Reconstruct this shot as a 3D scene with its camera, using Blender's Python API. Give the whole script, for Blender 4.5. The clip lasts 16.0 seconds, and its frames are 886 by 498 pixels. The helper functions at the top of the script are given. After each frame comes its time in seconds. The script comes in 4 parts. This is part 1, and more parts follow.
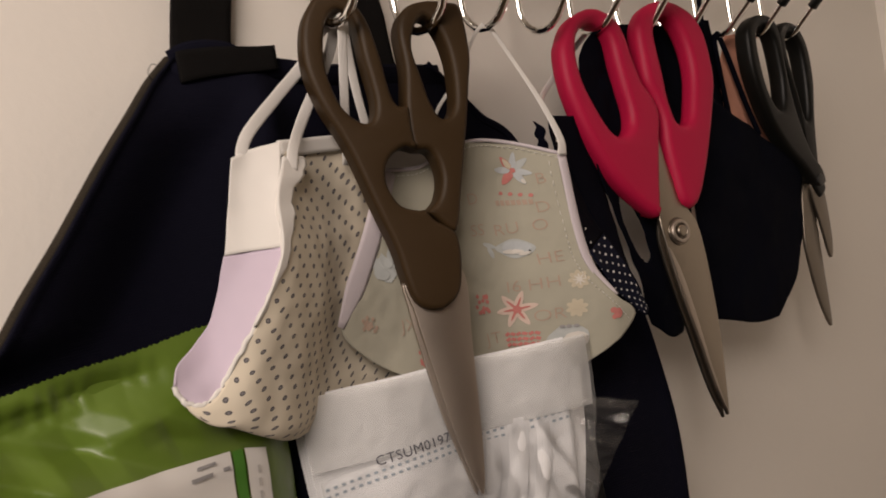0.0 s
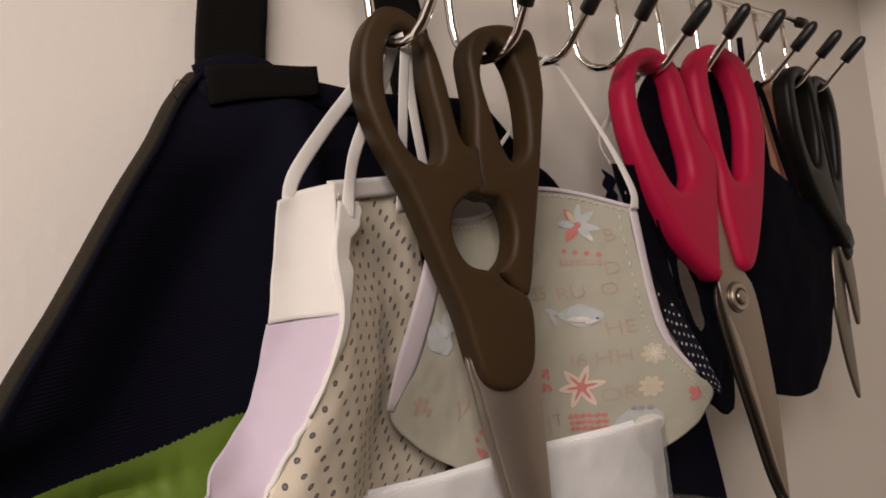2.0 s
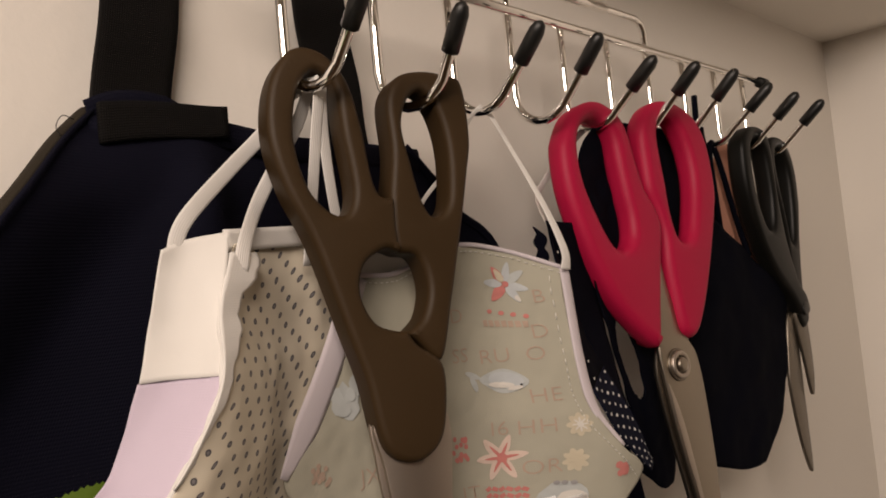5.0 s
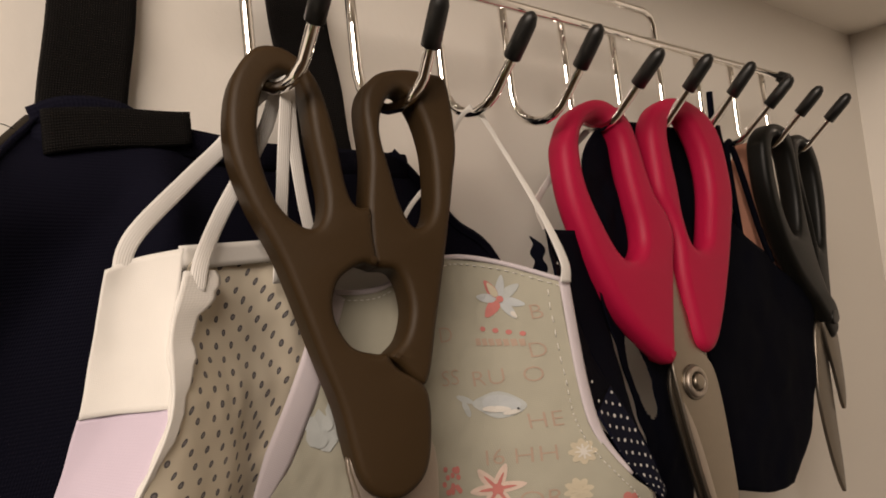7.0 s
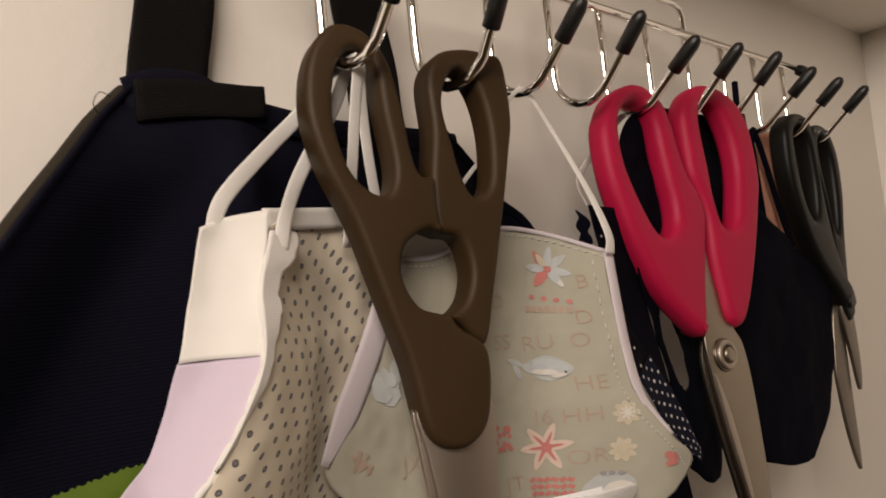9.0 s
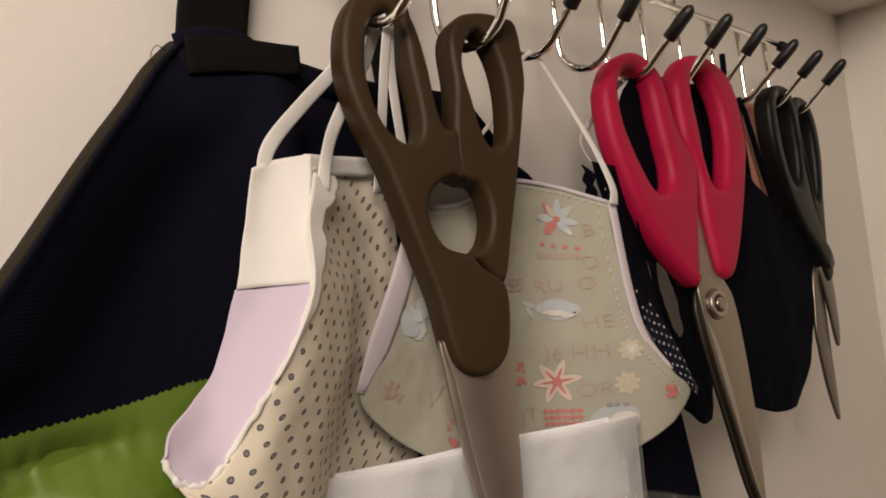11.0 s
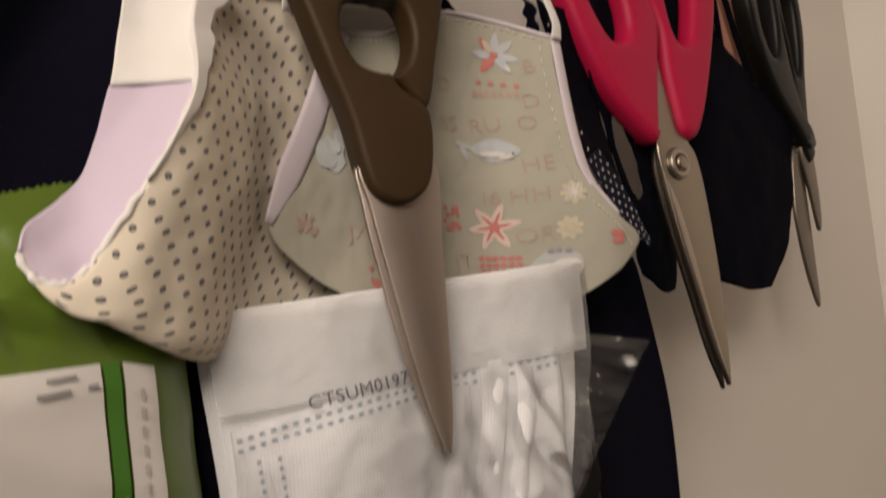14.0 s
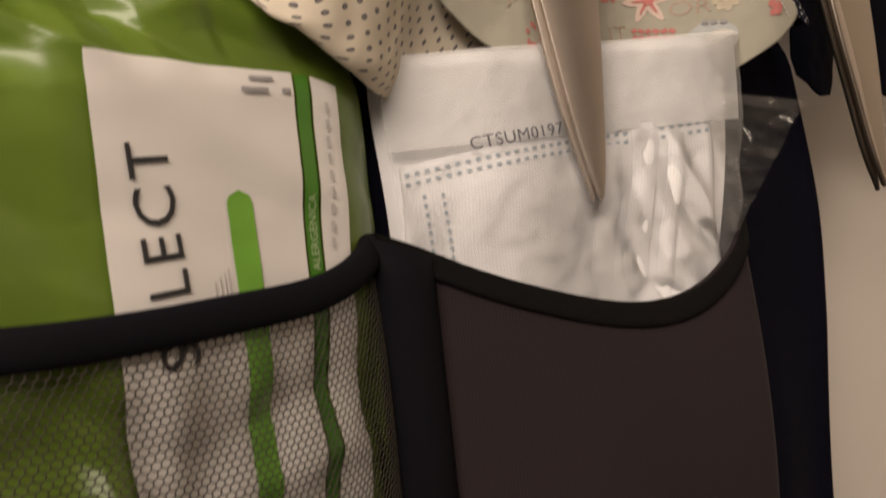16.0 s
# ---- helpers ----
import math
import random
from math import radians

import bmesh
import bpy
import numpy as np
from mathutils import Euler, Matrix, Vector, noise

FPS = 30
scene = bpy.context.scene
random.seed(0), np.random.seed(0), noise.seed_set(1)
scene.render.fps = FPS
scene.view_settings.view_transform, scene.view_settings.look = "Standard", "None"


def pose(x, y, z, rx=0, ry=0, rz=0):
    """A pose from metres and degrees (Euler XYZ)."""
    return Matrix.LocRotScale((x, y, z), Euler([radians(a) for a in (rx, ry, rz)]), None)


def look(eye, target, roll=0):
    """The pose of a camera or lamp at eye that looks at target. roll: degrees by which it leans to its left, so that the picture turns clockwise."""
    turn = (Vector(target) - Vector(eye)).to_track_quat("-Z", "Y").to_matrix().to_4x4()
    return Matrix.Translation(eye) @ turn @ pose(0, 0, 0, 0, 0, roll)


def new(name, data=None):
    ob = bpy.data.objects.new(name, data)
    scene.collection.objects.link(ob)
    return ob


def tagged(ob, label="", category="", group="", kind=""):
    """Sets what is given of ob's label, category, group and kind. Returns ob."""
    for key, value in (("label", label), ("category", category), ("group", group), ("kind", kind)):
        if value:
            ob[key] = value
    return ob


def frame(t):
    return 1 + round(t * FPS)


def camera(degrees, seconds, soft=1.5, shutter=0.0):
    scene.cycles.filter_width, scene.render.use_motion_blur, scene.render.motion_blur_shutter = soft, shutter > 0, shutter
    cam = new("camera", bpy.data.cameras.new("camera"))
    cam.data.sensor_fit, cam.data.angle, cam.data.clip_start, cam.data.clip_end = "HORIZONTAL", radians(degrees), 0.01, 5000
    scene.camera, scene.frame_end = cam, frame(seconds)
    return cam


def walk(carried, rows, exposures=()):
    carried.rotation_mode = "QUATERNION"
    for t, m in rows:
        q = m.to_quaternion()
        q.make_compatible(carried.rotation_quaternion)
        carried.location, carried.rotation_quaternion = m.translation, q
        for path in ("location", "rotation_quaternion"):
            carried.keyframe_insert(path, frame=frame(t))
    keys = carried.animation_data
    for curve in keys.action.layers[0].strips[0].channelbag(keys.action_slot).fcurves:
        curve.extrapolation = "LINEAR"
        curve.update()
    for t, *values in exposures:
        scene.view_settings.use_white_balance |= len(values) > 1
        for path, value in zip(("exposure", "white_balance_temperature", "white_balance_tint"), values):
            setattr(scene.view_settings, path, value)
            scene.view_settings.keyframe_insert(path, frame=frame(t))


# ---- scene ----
cam = camera(55.9, 16.0, soft=1.8, shutter=0.5)
METRES, EYE, TILT, LEAN, TURN = 0.5, 1.5, -0.892, 9.326, -38.196
ROWS = [
    (0.0, 0.0, 0.0, 0.0, 0.0, 0.0, -0.0),
    (0.5, -0.0388, 0.0598, -0.0101, -3.34, 0.95, -0.32),
    (1.0, -0.0752, 0.0834, -0.0035, -4.45, 2.23, -0.94),
    (1.5, -0.1085, 0.1087, 0.0037, -4.9, 2.59, -1.73),
    (2.0, -0.1108, 0.12, 0.0159, -6.01, 2.98, -1.45),
    (2.5, -0.1555, 0.115, 0.0054, -7.05, 3.75, -1.72),
    (3.0, -0.1925, 0.0926, -0.0031, -8.77, 4.42, -2.01),
    (3.5, -0.1433, 0.1222, 0.0018, -9.14, 4.55, -2.99),
    (4.0, -0.082, 0.1373, 0.0147, -8.66, 5.14, -3.23),
    (4.5, -0.0663, 0.1407, 0.0251, -7.94, 5.59, -3.58),
    (7.0, -0.0262, 0.1945, 0.0429, -5.19, 6.13, -3.07),
    (7.5, -0.0203, 0.1793, 0.0312, -5.35, 6.03, -3.14),
    (8.0, -0.0166, 0.1851, 0.0179, -4.96, 6.1, -3.13),
    (8.5, -0.0375, 0.181, 0.017, -5.2, 6.14, -3.41),
    (9.0, -0.067, 0.168, 0.0141, -5.45, 6.4, -3.46),
    (9.5, -0.087, 0.1362, 0.0113, -7.59, 6.68, -3.42),
    (10.0, -0.1069, 0.1248, -0.0109, -8.22, 6.51, -3.25),
    (12.5, -0.0794, 0.1367, -0.0272, -4.74, 5.04, -2.59),
    (13.0, -0.0603, 0.1351, -0.0253, -5.16, 4.81, -2.42),
    (13.5, -0.0332, 0.1409, -0.0164, -6.75, 4.75, -1.92),
    (14.0, -0.0307, 0.1716, -0.1075, -6.11, 3.39, -2.25),
    (14.5, -0.0329, 0.1615, -0.1286, -4.46, 1.8, -2.68),
    (15.0, -0.0536, 0.1704, -0.1756, 0.66, -0.78, -2.86),
    (15.5, -0.0534, 0.1628, -0.1832, 1.51, -1.28, -3.02),
    (16.0, -0.047, 0.1451, -0.2249, 2.34, -1.75, -3.14),
]
walk(cam, [(t, pose(0, 0, EYE, TILT, LEAN, TURN) @ pose(METRES * x, METRES * y, METRES * z, 90 + pitch, roll, yaw)) for t, x, y, z, yaw, pitch, roll in ROWS],
     [(0.0, -0.10, 6450, 14), (1.5, -0.05, 6300, 15), (3.0, -0.18, 6230, 17), (3.5, -0.26, 6330, 18), (4.0, -0.04, 6500, 16), (4.5, 0.0, 6650, 15), (7.0, 0.12, 6720, 12), (9.0, 0.10, 6550, 12), (12.5, 0.05, 6500, 12),
      (14.5, 0.18, 6550, 13), (16.0, 0.36, 6850, 14)])

# ---- light ----
world = bpy.data.worlds.new("room_light")
scene.world = world
world.use_nodes = True
world.node_tree.nodes["Background"].inputs[0].default_value = (1.0, 0.88, 0.76, 1)
world.node_tree.nodes["Background"].inputs[1].default_value = 0.10


def area_lamp(name, eye, target, size, high, watts, colour):
    data = bpy.data.lights.new(name, "AREA")
    data.shape, data.size, data.size_y, data.energy, data.color = "RECTANGLE", size, high, watts, colour
    ob = new(name, data)
    ob.matrix_world = look(eye, target)
    return ob


area_lamp("wall_lamp", (-0.48, -0.18, 1.88), (0.10, 0.3, 1.54), 0.70, 0.30, 8.7, (1.0, 0.872, 0.755))


# ---- materials ----
def material(name, colour, rough=0.6, metal=0.0, var=0.12, scale=40.0, bump=0.0, bump_scale=400.0, sheen=0.0, coat=0.0, spec=0.5):
    m = bpy.data.materials.new(name)
    m.use_nodes = True
    nt = m.node_tree
    b = nt.nodes["Principled BSDF"]
    b.inputs["Roughness"].default_value = rough
    spread = min(0.07, rough * 0.4)
    b.inputs["Metallic"].default_value = metal
    b.inputs["Sheen Weight"].default_value = sheen
    b.inputs["Coat Weight"].default_value = coat
    b.inputs["Specular IOR Level"].default_value = spec
    tc = nt.nodes.new("ShaderNodeTexCoord")
    n = nt.nodes.new("ShaderNodeTexNoise")
    n.inputs["Scale"].default_value = scale
    n.inputs["Detail"].default_value = 6
    nt.links.new(tc.outputs["Object"], n.inputs["Vector"])
    ramp = nt.nodes.new("ShaderNodeMixRGB")
    ramp.inputs[1].default_value = (*[c * (1 - var) for c in colour], 1)
    ramp.inputs[2].default_value = (*[min(1, c * (1 + var)) for c in colour], 1)
    nt.links.new(n.outputs["Fac"], ramp.inputs[0])
    nt.links.new(ramp.outputs[0], b.inputs["Base Color"])
    rr = nt.nodes.new("ShaderNodeMapRange")
    rr.inputs["To Min"].default_value = max(0.02, rough - spread)
    rr.inputs["To Max"].default_value = min(1, rough + spread)
    nt.links.new(n.outputs["Fac"], rr.inputs["Value"])
    nt.links.new(rr.outputs[0], b.inputs["Roughness"])
    if bump:
        n2 = nt.nodes.new("ShaderNodeTexNoise")
        n2.inputs["Scale"].default_value = bump_scale
        n2.inputs["Detail"].default_value = 4
        nt.links.new(tc.outputs["Object"], n2.inputs["Vector"])
        bp = nt.nodes.new("ShaderNodeBump")
        bp.inputs["Strength"].default_value = bump
        bp.inputs["Distance"].default_value = 0.001
        nt.links.new(n2.outputs["Fac"], bp.inputs["Height"])
        nt.links.new(bp.outputs[0], b.inputs["Normal"])
    m["base"] = ramp.name
    return m


def weave(m, scale, strength=0.35):
    """A woven relief by the surface's own metres (UV)."""
    nt = m.node_tree
    b = nt.nodes["Principled BSDF"]
    uv = nt.nodes.new("ShaderNodeUVMap")
    heights = []
    for axis in "XY":
        w = nt.nodes.new("ShaderNodeTexWave")
        w.bands_direction = axis
        w.inputs["Scale"].default_value = scale
        w.inputs["Distortion"].default_value = 0.6
        nt.links.new(uv.outputs[0], w.inputs["Vector"])
        heights.append(w)
    mx = nt.nodes.new("ShaderNodeMath")
    mx.operation = "ADD"
    nt.links.new(heights[0].outputs["Fac"], mx.inputs[0])
    nt.links.new(heights[1].outputs["Fac"], mx.inputs[1])
    bp = nt.nodes.new("ShaderNodeBump")
    bp.inputs["Strength"].default_value = strength
    bp.inputs["Distance"].default_value = 0.0003
    nt.links.new(mx.outputs[0], bp.inputs["Height"])
    nt.links.new(bp.outputs[0], b.inputs["Normal"])
    return m


def ribbed(m, pitch, strength=0.6):
    """Lengthwise ribs and fine cross threads by the band's own metres (UV)."""
    nt = m.node_tree
    b = nt.nodes["Principled BSDF"]
    uv = nt.nodes.new("ShaderNodeUVMap")
    wave = nt.nodes.new("ShaderNodeTexWave")
    wave.bands_direction = "Y"
    wave.inputs["Scale"].default_value = 0.314 / pitch
    wave.inputs["Distortion"].default_value = 0.6
    nt.links.new(uv.outputs[0], wave.inputs["Vector"])
    bump = nt.nodes.new("ShaderNodeBump")
    bump.inputs["Strength"].default_value = strength
    bump.inputs["Distance"].default_value = 0.0004
    nt.links.new(wave.outputs["Fac"], bump.inputs["Height"])
    nt.links.new(bump.outputs[0], b.inputs["Normal"])
    return m


def dotted(m, pitch, radius, ink, ring=None):
    """Staggered printed dots by the surface's own metres (UV)."""
    nt = m.node_tree
    b = nt.nodes["Principled BSDF"]
    uv = nt.nodes.new("ShaderNodeUVMap")
    wob = nt.nodes.new("ShaderNodeTexNoise")
    wob.inputs["Scale"].default_value = 260
    nt.links.new(uv.outputs[0], wob.inputs["Vector"])
    shift = nt.nodes.new("ShaderNodeVectorMath")
    shift.operation = "MULTIPLY_ADD"
    shift.inputs[1].default_value = (0.0011, 0.0011, 0)
    nt.links.new(wob.outputs["Color"], shift.inputs[0])
    nt.links.new(uv.outputs[0], shift.inputs[2])

    def distance(offset):
        mp = nt.nodes.new("ShaderNodeMapping")
        mp.inputs["Location"].default_value = (offset, offset, 0)
        mp.inputs["Scale"].default_value = (1 / pitch, 1 / pitch, 1)
        nt.links.new(shift.outputs[0], mp.inputs["Vector"])
        fr = nt.nodes.new("ShaderNodeVectorMath")
        fr.operation = "FRACTION"
        nt.links.new(mp.outputs[0], fr.inputs[0])
        sb = nt.nodes.new("ShaderNodeVectorMath")
        sb.operation = "SUBTRACT"
        sb.inputs[1].default_value = (0.5, 0.5, 0)
        nt.links.new(fr.outputs[0], sb.inputs[0])
        flat = nt.nodes.new("ShaderNodeVectorMath")
        flat.operation = "MULTIPLY"
        flat.inputs[1].default_value = (1, 1, 0)
        nt.links.new(sb.outputs[0], flat.inputs[0])
        ln = nt.nodes.new("ShaderNodeVectorMath")
        ln.operation = "LENGTH"
        nt.links.new(flat.outputs[0], ln.inputs[0])
        return ln
    mn = nt.nodes.new("ShaderNodeMath")
    mn.operation = "MINIMUM"
    nt.links.new(distance(0.0).outputs["Value"], mn.inputs[0])
    nt.links.new(distance(0.5).outputs["Value"], mn.inputs[1])
    cr = nt.nodes.new("ShaderNodeValToRGB")
    e = cr.color_ramp.elements
    r = radius / pitch
    e[0].position, e[0].color = r * 0.95, (1, 1, 1, 1)
    e[1].position, e[1].color = r * 1.12, (0, 0, 0, 1)
    base = nt.nodes[m["base"]]
    core = nt.nodes.new("ShaderNodeValToRGB")
    core.color_ramp.elements[0].position, core.color_ramp.elements[0].color = r * 0.45, (*(ring or ink), 1)
    core.color_ramp.elements[1].position, core.color_ramp.elements[1].color = r * 0.65, (*ink, 1)
    mul = nt.nodes.new("ShaderNodeMixRGB")
    nt.links.new(mn.outputs[0], cr.inputs[0])
    nt.links.new(mn.outputs[0], core.inputs[0])
    nt.links.new(cr.outputs[0], mul.inputs[0])
    nt.links.new(base.outputs[0], mul.inputs[1])
    nt.links.new(core.outputs[0], mul.inputs[2])
    nt.links.new(mul.outputs[0], b.inputs["Base Color"])
    return m


def film(name, colour, clear, rough=0.12):
    """Thin plastic film: part clear, part milky, with gloss."""
    m = material(name, colour, rough, var=0.05, scale=30, bump=0.5, bump_scale=120)
    nt = m.node_tree
    b = nt.nodes["Principled BSDF"]
    tr = nt.nodes.new("ShaderNodeBsdfTransparent")
    gl = nt.nodes.new("ShaderNodeBsdfGlossy")
    gl.inputs["Roughness"].default_value = rough
    relief = b.inputs["Normal"].links[0].from_socket
    nt.links.new(relief, gl.inputs["Normal"])
    mx = nt.nodes.new("ShaderNodeMixShader")
    mx.inputs[0].default_value = clear
    nt.links.new(b.outputs[0], mx.inputs[1])
    nt.links.new(tr.outputs[0], mx.inputs[2])
    lw = nt.nodes.new("ShaderNodeFresnel")
    lw.inputs[0].default_value = 1.33
    mg = nt.nodes.new("ShaderNodeMixShader")
    nt.links.new(lw.outputs[0], mg.inputs[0])
    nt.links.new(mx.outputs[0], mg.inputs[1])
    nt.links.new(gl.outputs[0], mg.inputs[2])
    nt.links.new(mg.outputs[0], nt.nodes["Material Output"].inputs["Surface"])
    return m


wall_paint = material("wall_paint", (0.80, 0.755, 0.69), 0.75, var=0.03, scale=6, bump=0.15, bump_scale=220)
chrome = material("chrome", (0.94, 0.92, 0.89), 0.035, 1.0, 0.06, 120)
rubber = material("rubber", (0.008, 0.0078, 0.0072), 0.42, var=0.2, bump=0.1)
brown_plastic = material("brown_plastic", (0.037, 0.0208, 0.0077), 0.52, var=0.10, scale=25, bump=0.08, bump_scale=900, spec=0.22)
red_plastic = material("red_plastic", (0.40, 0.0075, 0.046), 0.50, var=0.06, scale=25, bump=0.04, bump_scale=900, spec=0.22)
steel = material("steel", (0.47, 0.41, 0.355), 0.44, 1.0, 0.06, 30, bump=0.05, bump_scale=700)
blade_steel = material("blade_steel", (0.34, 0.295, 0.24), 0.36, 1.0, 0.08, 30, bump=0.05, bump_scale=700)
dark_steel = material("dark_steel", (0.20, 0.175, 0.145), 0.38, 1.0, 0.1, 30)
black_plastic = material("black_plastic", (0.0052, 0.0050, 0.0042), 0.42, var=0.25, scale=30, spec=0.2)
black_cloth = weave(material("black_cloth", (0.0047, 0.0047, 0.0112), 0.9, var=0.25, scale=14, spec=0.10), 260)
pocket_cloth = weave(material("pocket_cloth", (0.0195, 0.0128, 0.0145), 0.85, var=0.25, scale=14, sheen=0.02, spec=0.25), 260)
webbing = weave(material("webbing", (0.0040, 0.0030, 0.0026), 0.9, var=0.25, scale=60, spec=0.2), 420, 0.8)
binding_cloth = material("binding_cloth", (0.0030, 0.0028, 0.0052), 0.85, var=0.3, scale=30, bump=0.2, bump_scale=1500, spec=0.15)
hem_cloth = weave(material("hem_cloth", (0.026, 0.021, 0.015), 0.9, var=0.3, scale=30, spec=0.1), 260)
white_cotton = weave(material("white_cotton", (0.73, 0.705, 0.665), 0.9, var=0.05, scale=30, sheen=0.15, spec=0.2), 700, 0.12)
elastic = ribbed(weave(material("elastic", (0.76, 0.735, 0.70), 0.8, var=0.05, scale=60, spec=0.2), 600, 0.10), 0.0007, 0.3)
pale_lilac = weave(material("pale_lilac", (0.58, 0.525, 0.555), 0.9, var=0.05, scale=30, sheen=0.1, spec=0.2), 500, 0.08)
lilac = weave(material("lilac", (0.58, 0.495, 0.59), 0.9, var=0.05, scale=30, sheen=0.1, spec=0.2), 500, 0.08)
dotted_cotton = dotted(weave(material("dotted_cotton", (0.70, 0.63, 0.505), 0.9, var=0.05, scale=25, sheen=0.1, spec=0.2), 500, 0.08),
                       0.0078, 0.00094, (0.085, 0.080, 0.088), (0.22, 0.205, 0.21))
mint_cotton = weave(material("mint_cotton", (0.375, 0.358, 0.288), 0.85, var=0.12, scale=30, sheen=0.1, spec=0.25), 500, 0.08)
navy_cloth = material("navy_cloth", (0.0020, 0.0023, 0.0058), 0.9, var=0.3, scale=30, spec=0.06)
navy_dotted = dotted(material("navy_dotted", (0.005, 0.006, 0.016), 0.9, var=0.2, scale=30, spec=0.1), 0.0052, 0.00055, (0.66, 0.64, 0.62))
salmon = weave(material("salmon", (0.62, 0.30, 0.21), 0.9, var=0.08, scale=30, spec=0.2), 400, 0.2)
green_film = material("green_film", (0.104, 0.166, 0.019), 0.36, var=0.14, scale=22, bump=0.10, bump_scale=150, coat=0.06)
net_thread = material("net_thread", (0.040, 0.034, 0.026), 0.7, var=0.2, scale=60, spec=0.2)
label_white = material("label_white", (0.69, 0.665, 0.63), 0.38, var=0.04, scale=20, coat=0.15)
leaf_green = material("leaf_green", (0.14, 0.36, 0.03), 0.35, var=0.05)
deep_green = material("deep_green", (0.05, 0.18, 0.012), 0.35, var=0.05)
ink = material("ink", (0.02, 0.02, 0.022), 0.5, var=0.2, scale=300)
light_ink = material("light_ink", (0.46, 0.44, 0.42), 0.5, var=0.2, scale=300)
grey_ink = material("grey_ink", (0.28, 0.27, 0.27), 0.5, var=0.2, scale=300)
slate_ink = material("slate_ink", (0.07, 0.07, 0.085), 0.5, var=0.2, scale=300)
blue_ink = material("blue_ink", (0.33, 0.40, 0.46), 0.6, var=0.15, scale=300)
pale_blue_ink = material("pale_blue_ink", (0.44, 0.465, 0.475), 0.8, var=0.1, scale=200)
soft_green_ink = material("soft_green_ink", (0.36, 0.47, 0.25), 0.6, var=0.1, scale=300)
white_ink = material("white_ink", (0.60, 0.57, 0.52), 0.85, var=0.06, scale=200)
cream_ink = material("cream_ink", (0.52, 0.46, 0.345), 0.85, var=0.06, scale=200)
coral_ink = material("coral_ink", (0.50, 0.175, 0.155), 0.85, var=0.12, scale=400)
haze_ink = material("haze_ink", (0.42, 0.44, 0.43), 0.85, var=0.14, scale=200)
peach_ink = material("peach_ink", (0.60, 0.47, 0.40), 0.85, var=0.12, scale=300)
faint_ink = material("faint_ink", (0.395, 0.29, 0.225), 0.85, var=0.12, scale=400)
paper_white = weave(material("paper_white", (0.864, 0.864, 0.869), 0.75, var=0.03, scale=30), 300, 0.2)
pouch_film = film("pouch_film", (0.88, 0.88, 0.87), 0.88)
milky_film = film("milky_film", (0.88, 0.88, 0.87), 0.40)
clear_film = film("clear_film", (0.75, 0.72, 0.66), 0.97, 0.06)


# ---- mesh helpers ----
def link_mesh(name, verts, faces, mat, parent=None, label="", smooth=True, uvs=None):
    me = bpy.data.meshes.new(name)
    me.from_pydata([tuple(v) for v in verts], [], faces)
    me.materials.append(mat)
    if smooth:
        me.polygons.foreach_set("use_smooth", [True] * len(me.polygons))
    if uvs is not None:
        layer = me.uv_layers.new(name="UVMap")
        for lp in me.loops:
            layer.data[lp.index].uv = uvs[lp.vertex_index]
    me.update()
    ob = new(name, me)
    if parent:
        ob.parent = parent
    if label:
        tagged(ob, label)
    return ob


def part(name, bm, mat, parent, label=""):
    me = bpy.data.meshes.new(name)
    bm.to_mesh(me)
    bm.free()
    me.materials.append(mat)
    ob = new(name, me)
    ob.parent = parent
    if label:
        tagged(ob, label)
    return ob


def thing(name, label, category, group="", at=(0, 0, 0)):
    ob = new(name)
    ob.empty_display_size = 0.02
    return tagged(ob, label, category, group)


def smooth_line(pts, n=8, closed=False):
    """Catmull-Rom through the points."""
    p = [Vector(q) for q in pts]
    m = len(p)
    out = []
    for i in range(m if closed else m - 1):
        a, b = p[i], p[(i + 1) % m]
        z = p[i - 1] if closed or i else a * 2 - b
        c = p[(i + 2) % m] if closed or i + 2 < m else b * 2 - a
        for k in range(n):
            t = k / n
            out.append(0.5 * (2 * a + (b - z) * t + (2 * z - 5 * a + 4 * b - c) * t * t + (3 * a - z - 3 * b + c) * t ** 3))
    if not closed:
        out.append(p[-1])
    return out


def tube(name, pts, radius, mat, parent, label="", seg=12, flat=1.0, side=None, caps=True):
    """A round or flat band along a line. radius may be a list; flat squeezes it across side."""
    p = [Vector(q) for q in pts]
    rad = radius if isinstance(radius, (list, tuple)) else [radius] * len(p)
    verts, faces, uvs = [], [], []
    ref = Vector(side) if side else Vector((0.31, -0.87, 0.38))
    run = 0.0
    for i, q in enumerate(p):
        d = (p[min(i + 1, len(p) - 1)] - p[max(i - 1, 0)]).normalized()
        a = ref - d * ref.dot(d)
        a.normalize()
        if not side:
            ref = a
        b = d.cross(a)
        if i:
            run += (q - p[i - 1]).length
        for k in range(seg):
            w = 2 * math.pi * k / seg
            verts.append(q + a * (rad[i] * flat * math.cos(w)) + b * (rad[i] * math.sin(w)))
            uvs.append((run, rad[i] * math.sin(w)))
    for i in range(len(p) - 1):
        for k in range(seg):
            j = (k + 1) % seg
            faces.append((i * seg + k, i * seg + j, (i + 1) * seg + j, (i + 1) * seg + k))
    if caps:
        faces.append(tuple(range(seg))[::-1])
        faces.append(tuple(range((len(p) - 1) * seg, len(p) * seg)))
    return link_mesh(name, verts, faces, mat, parent, label, uvs=uvs)


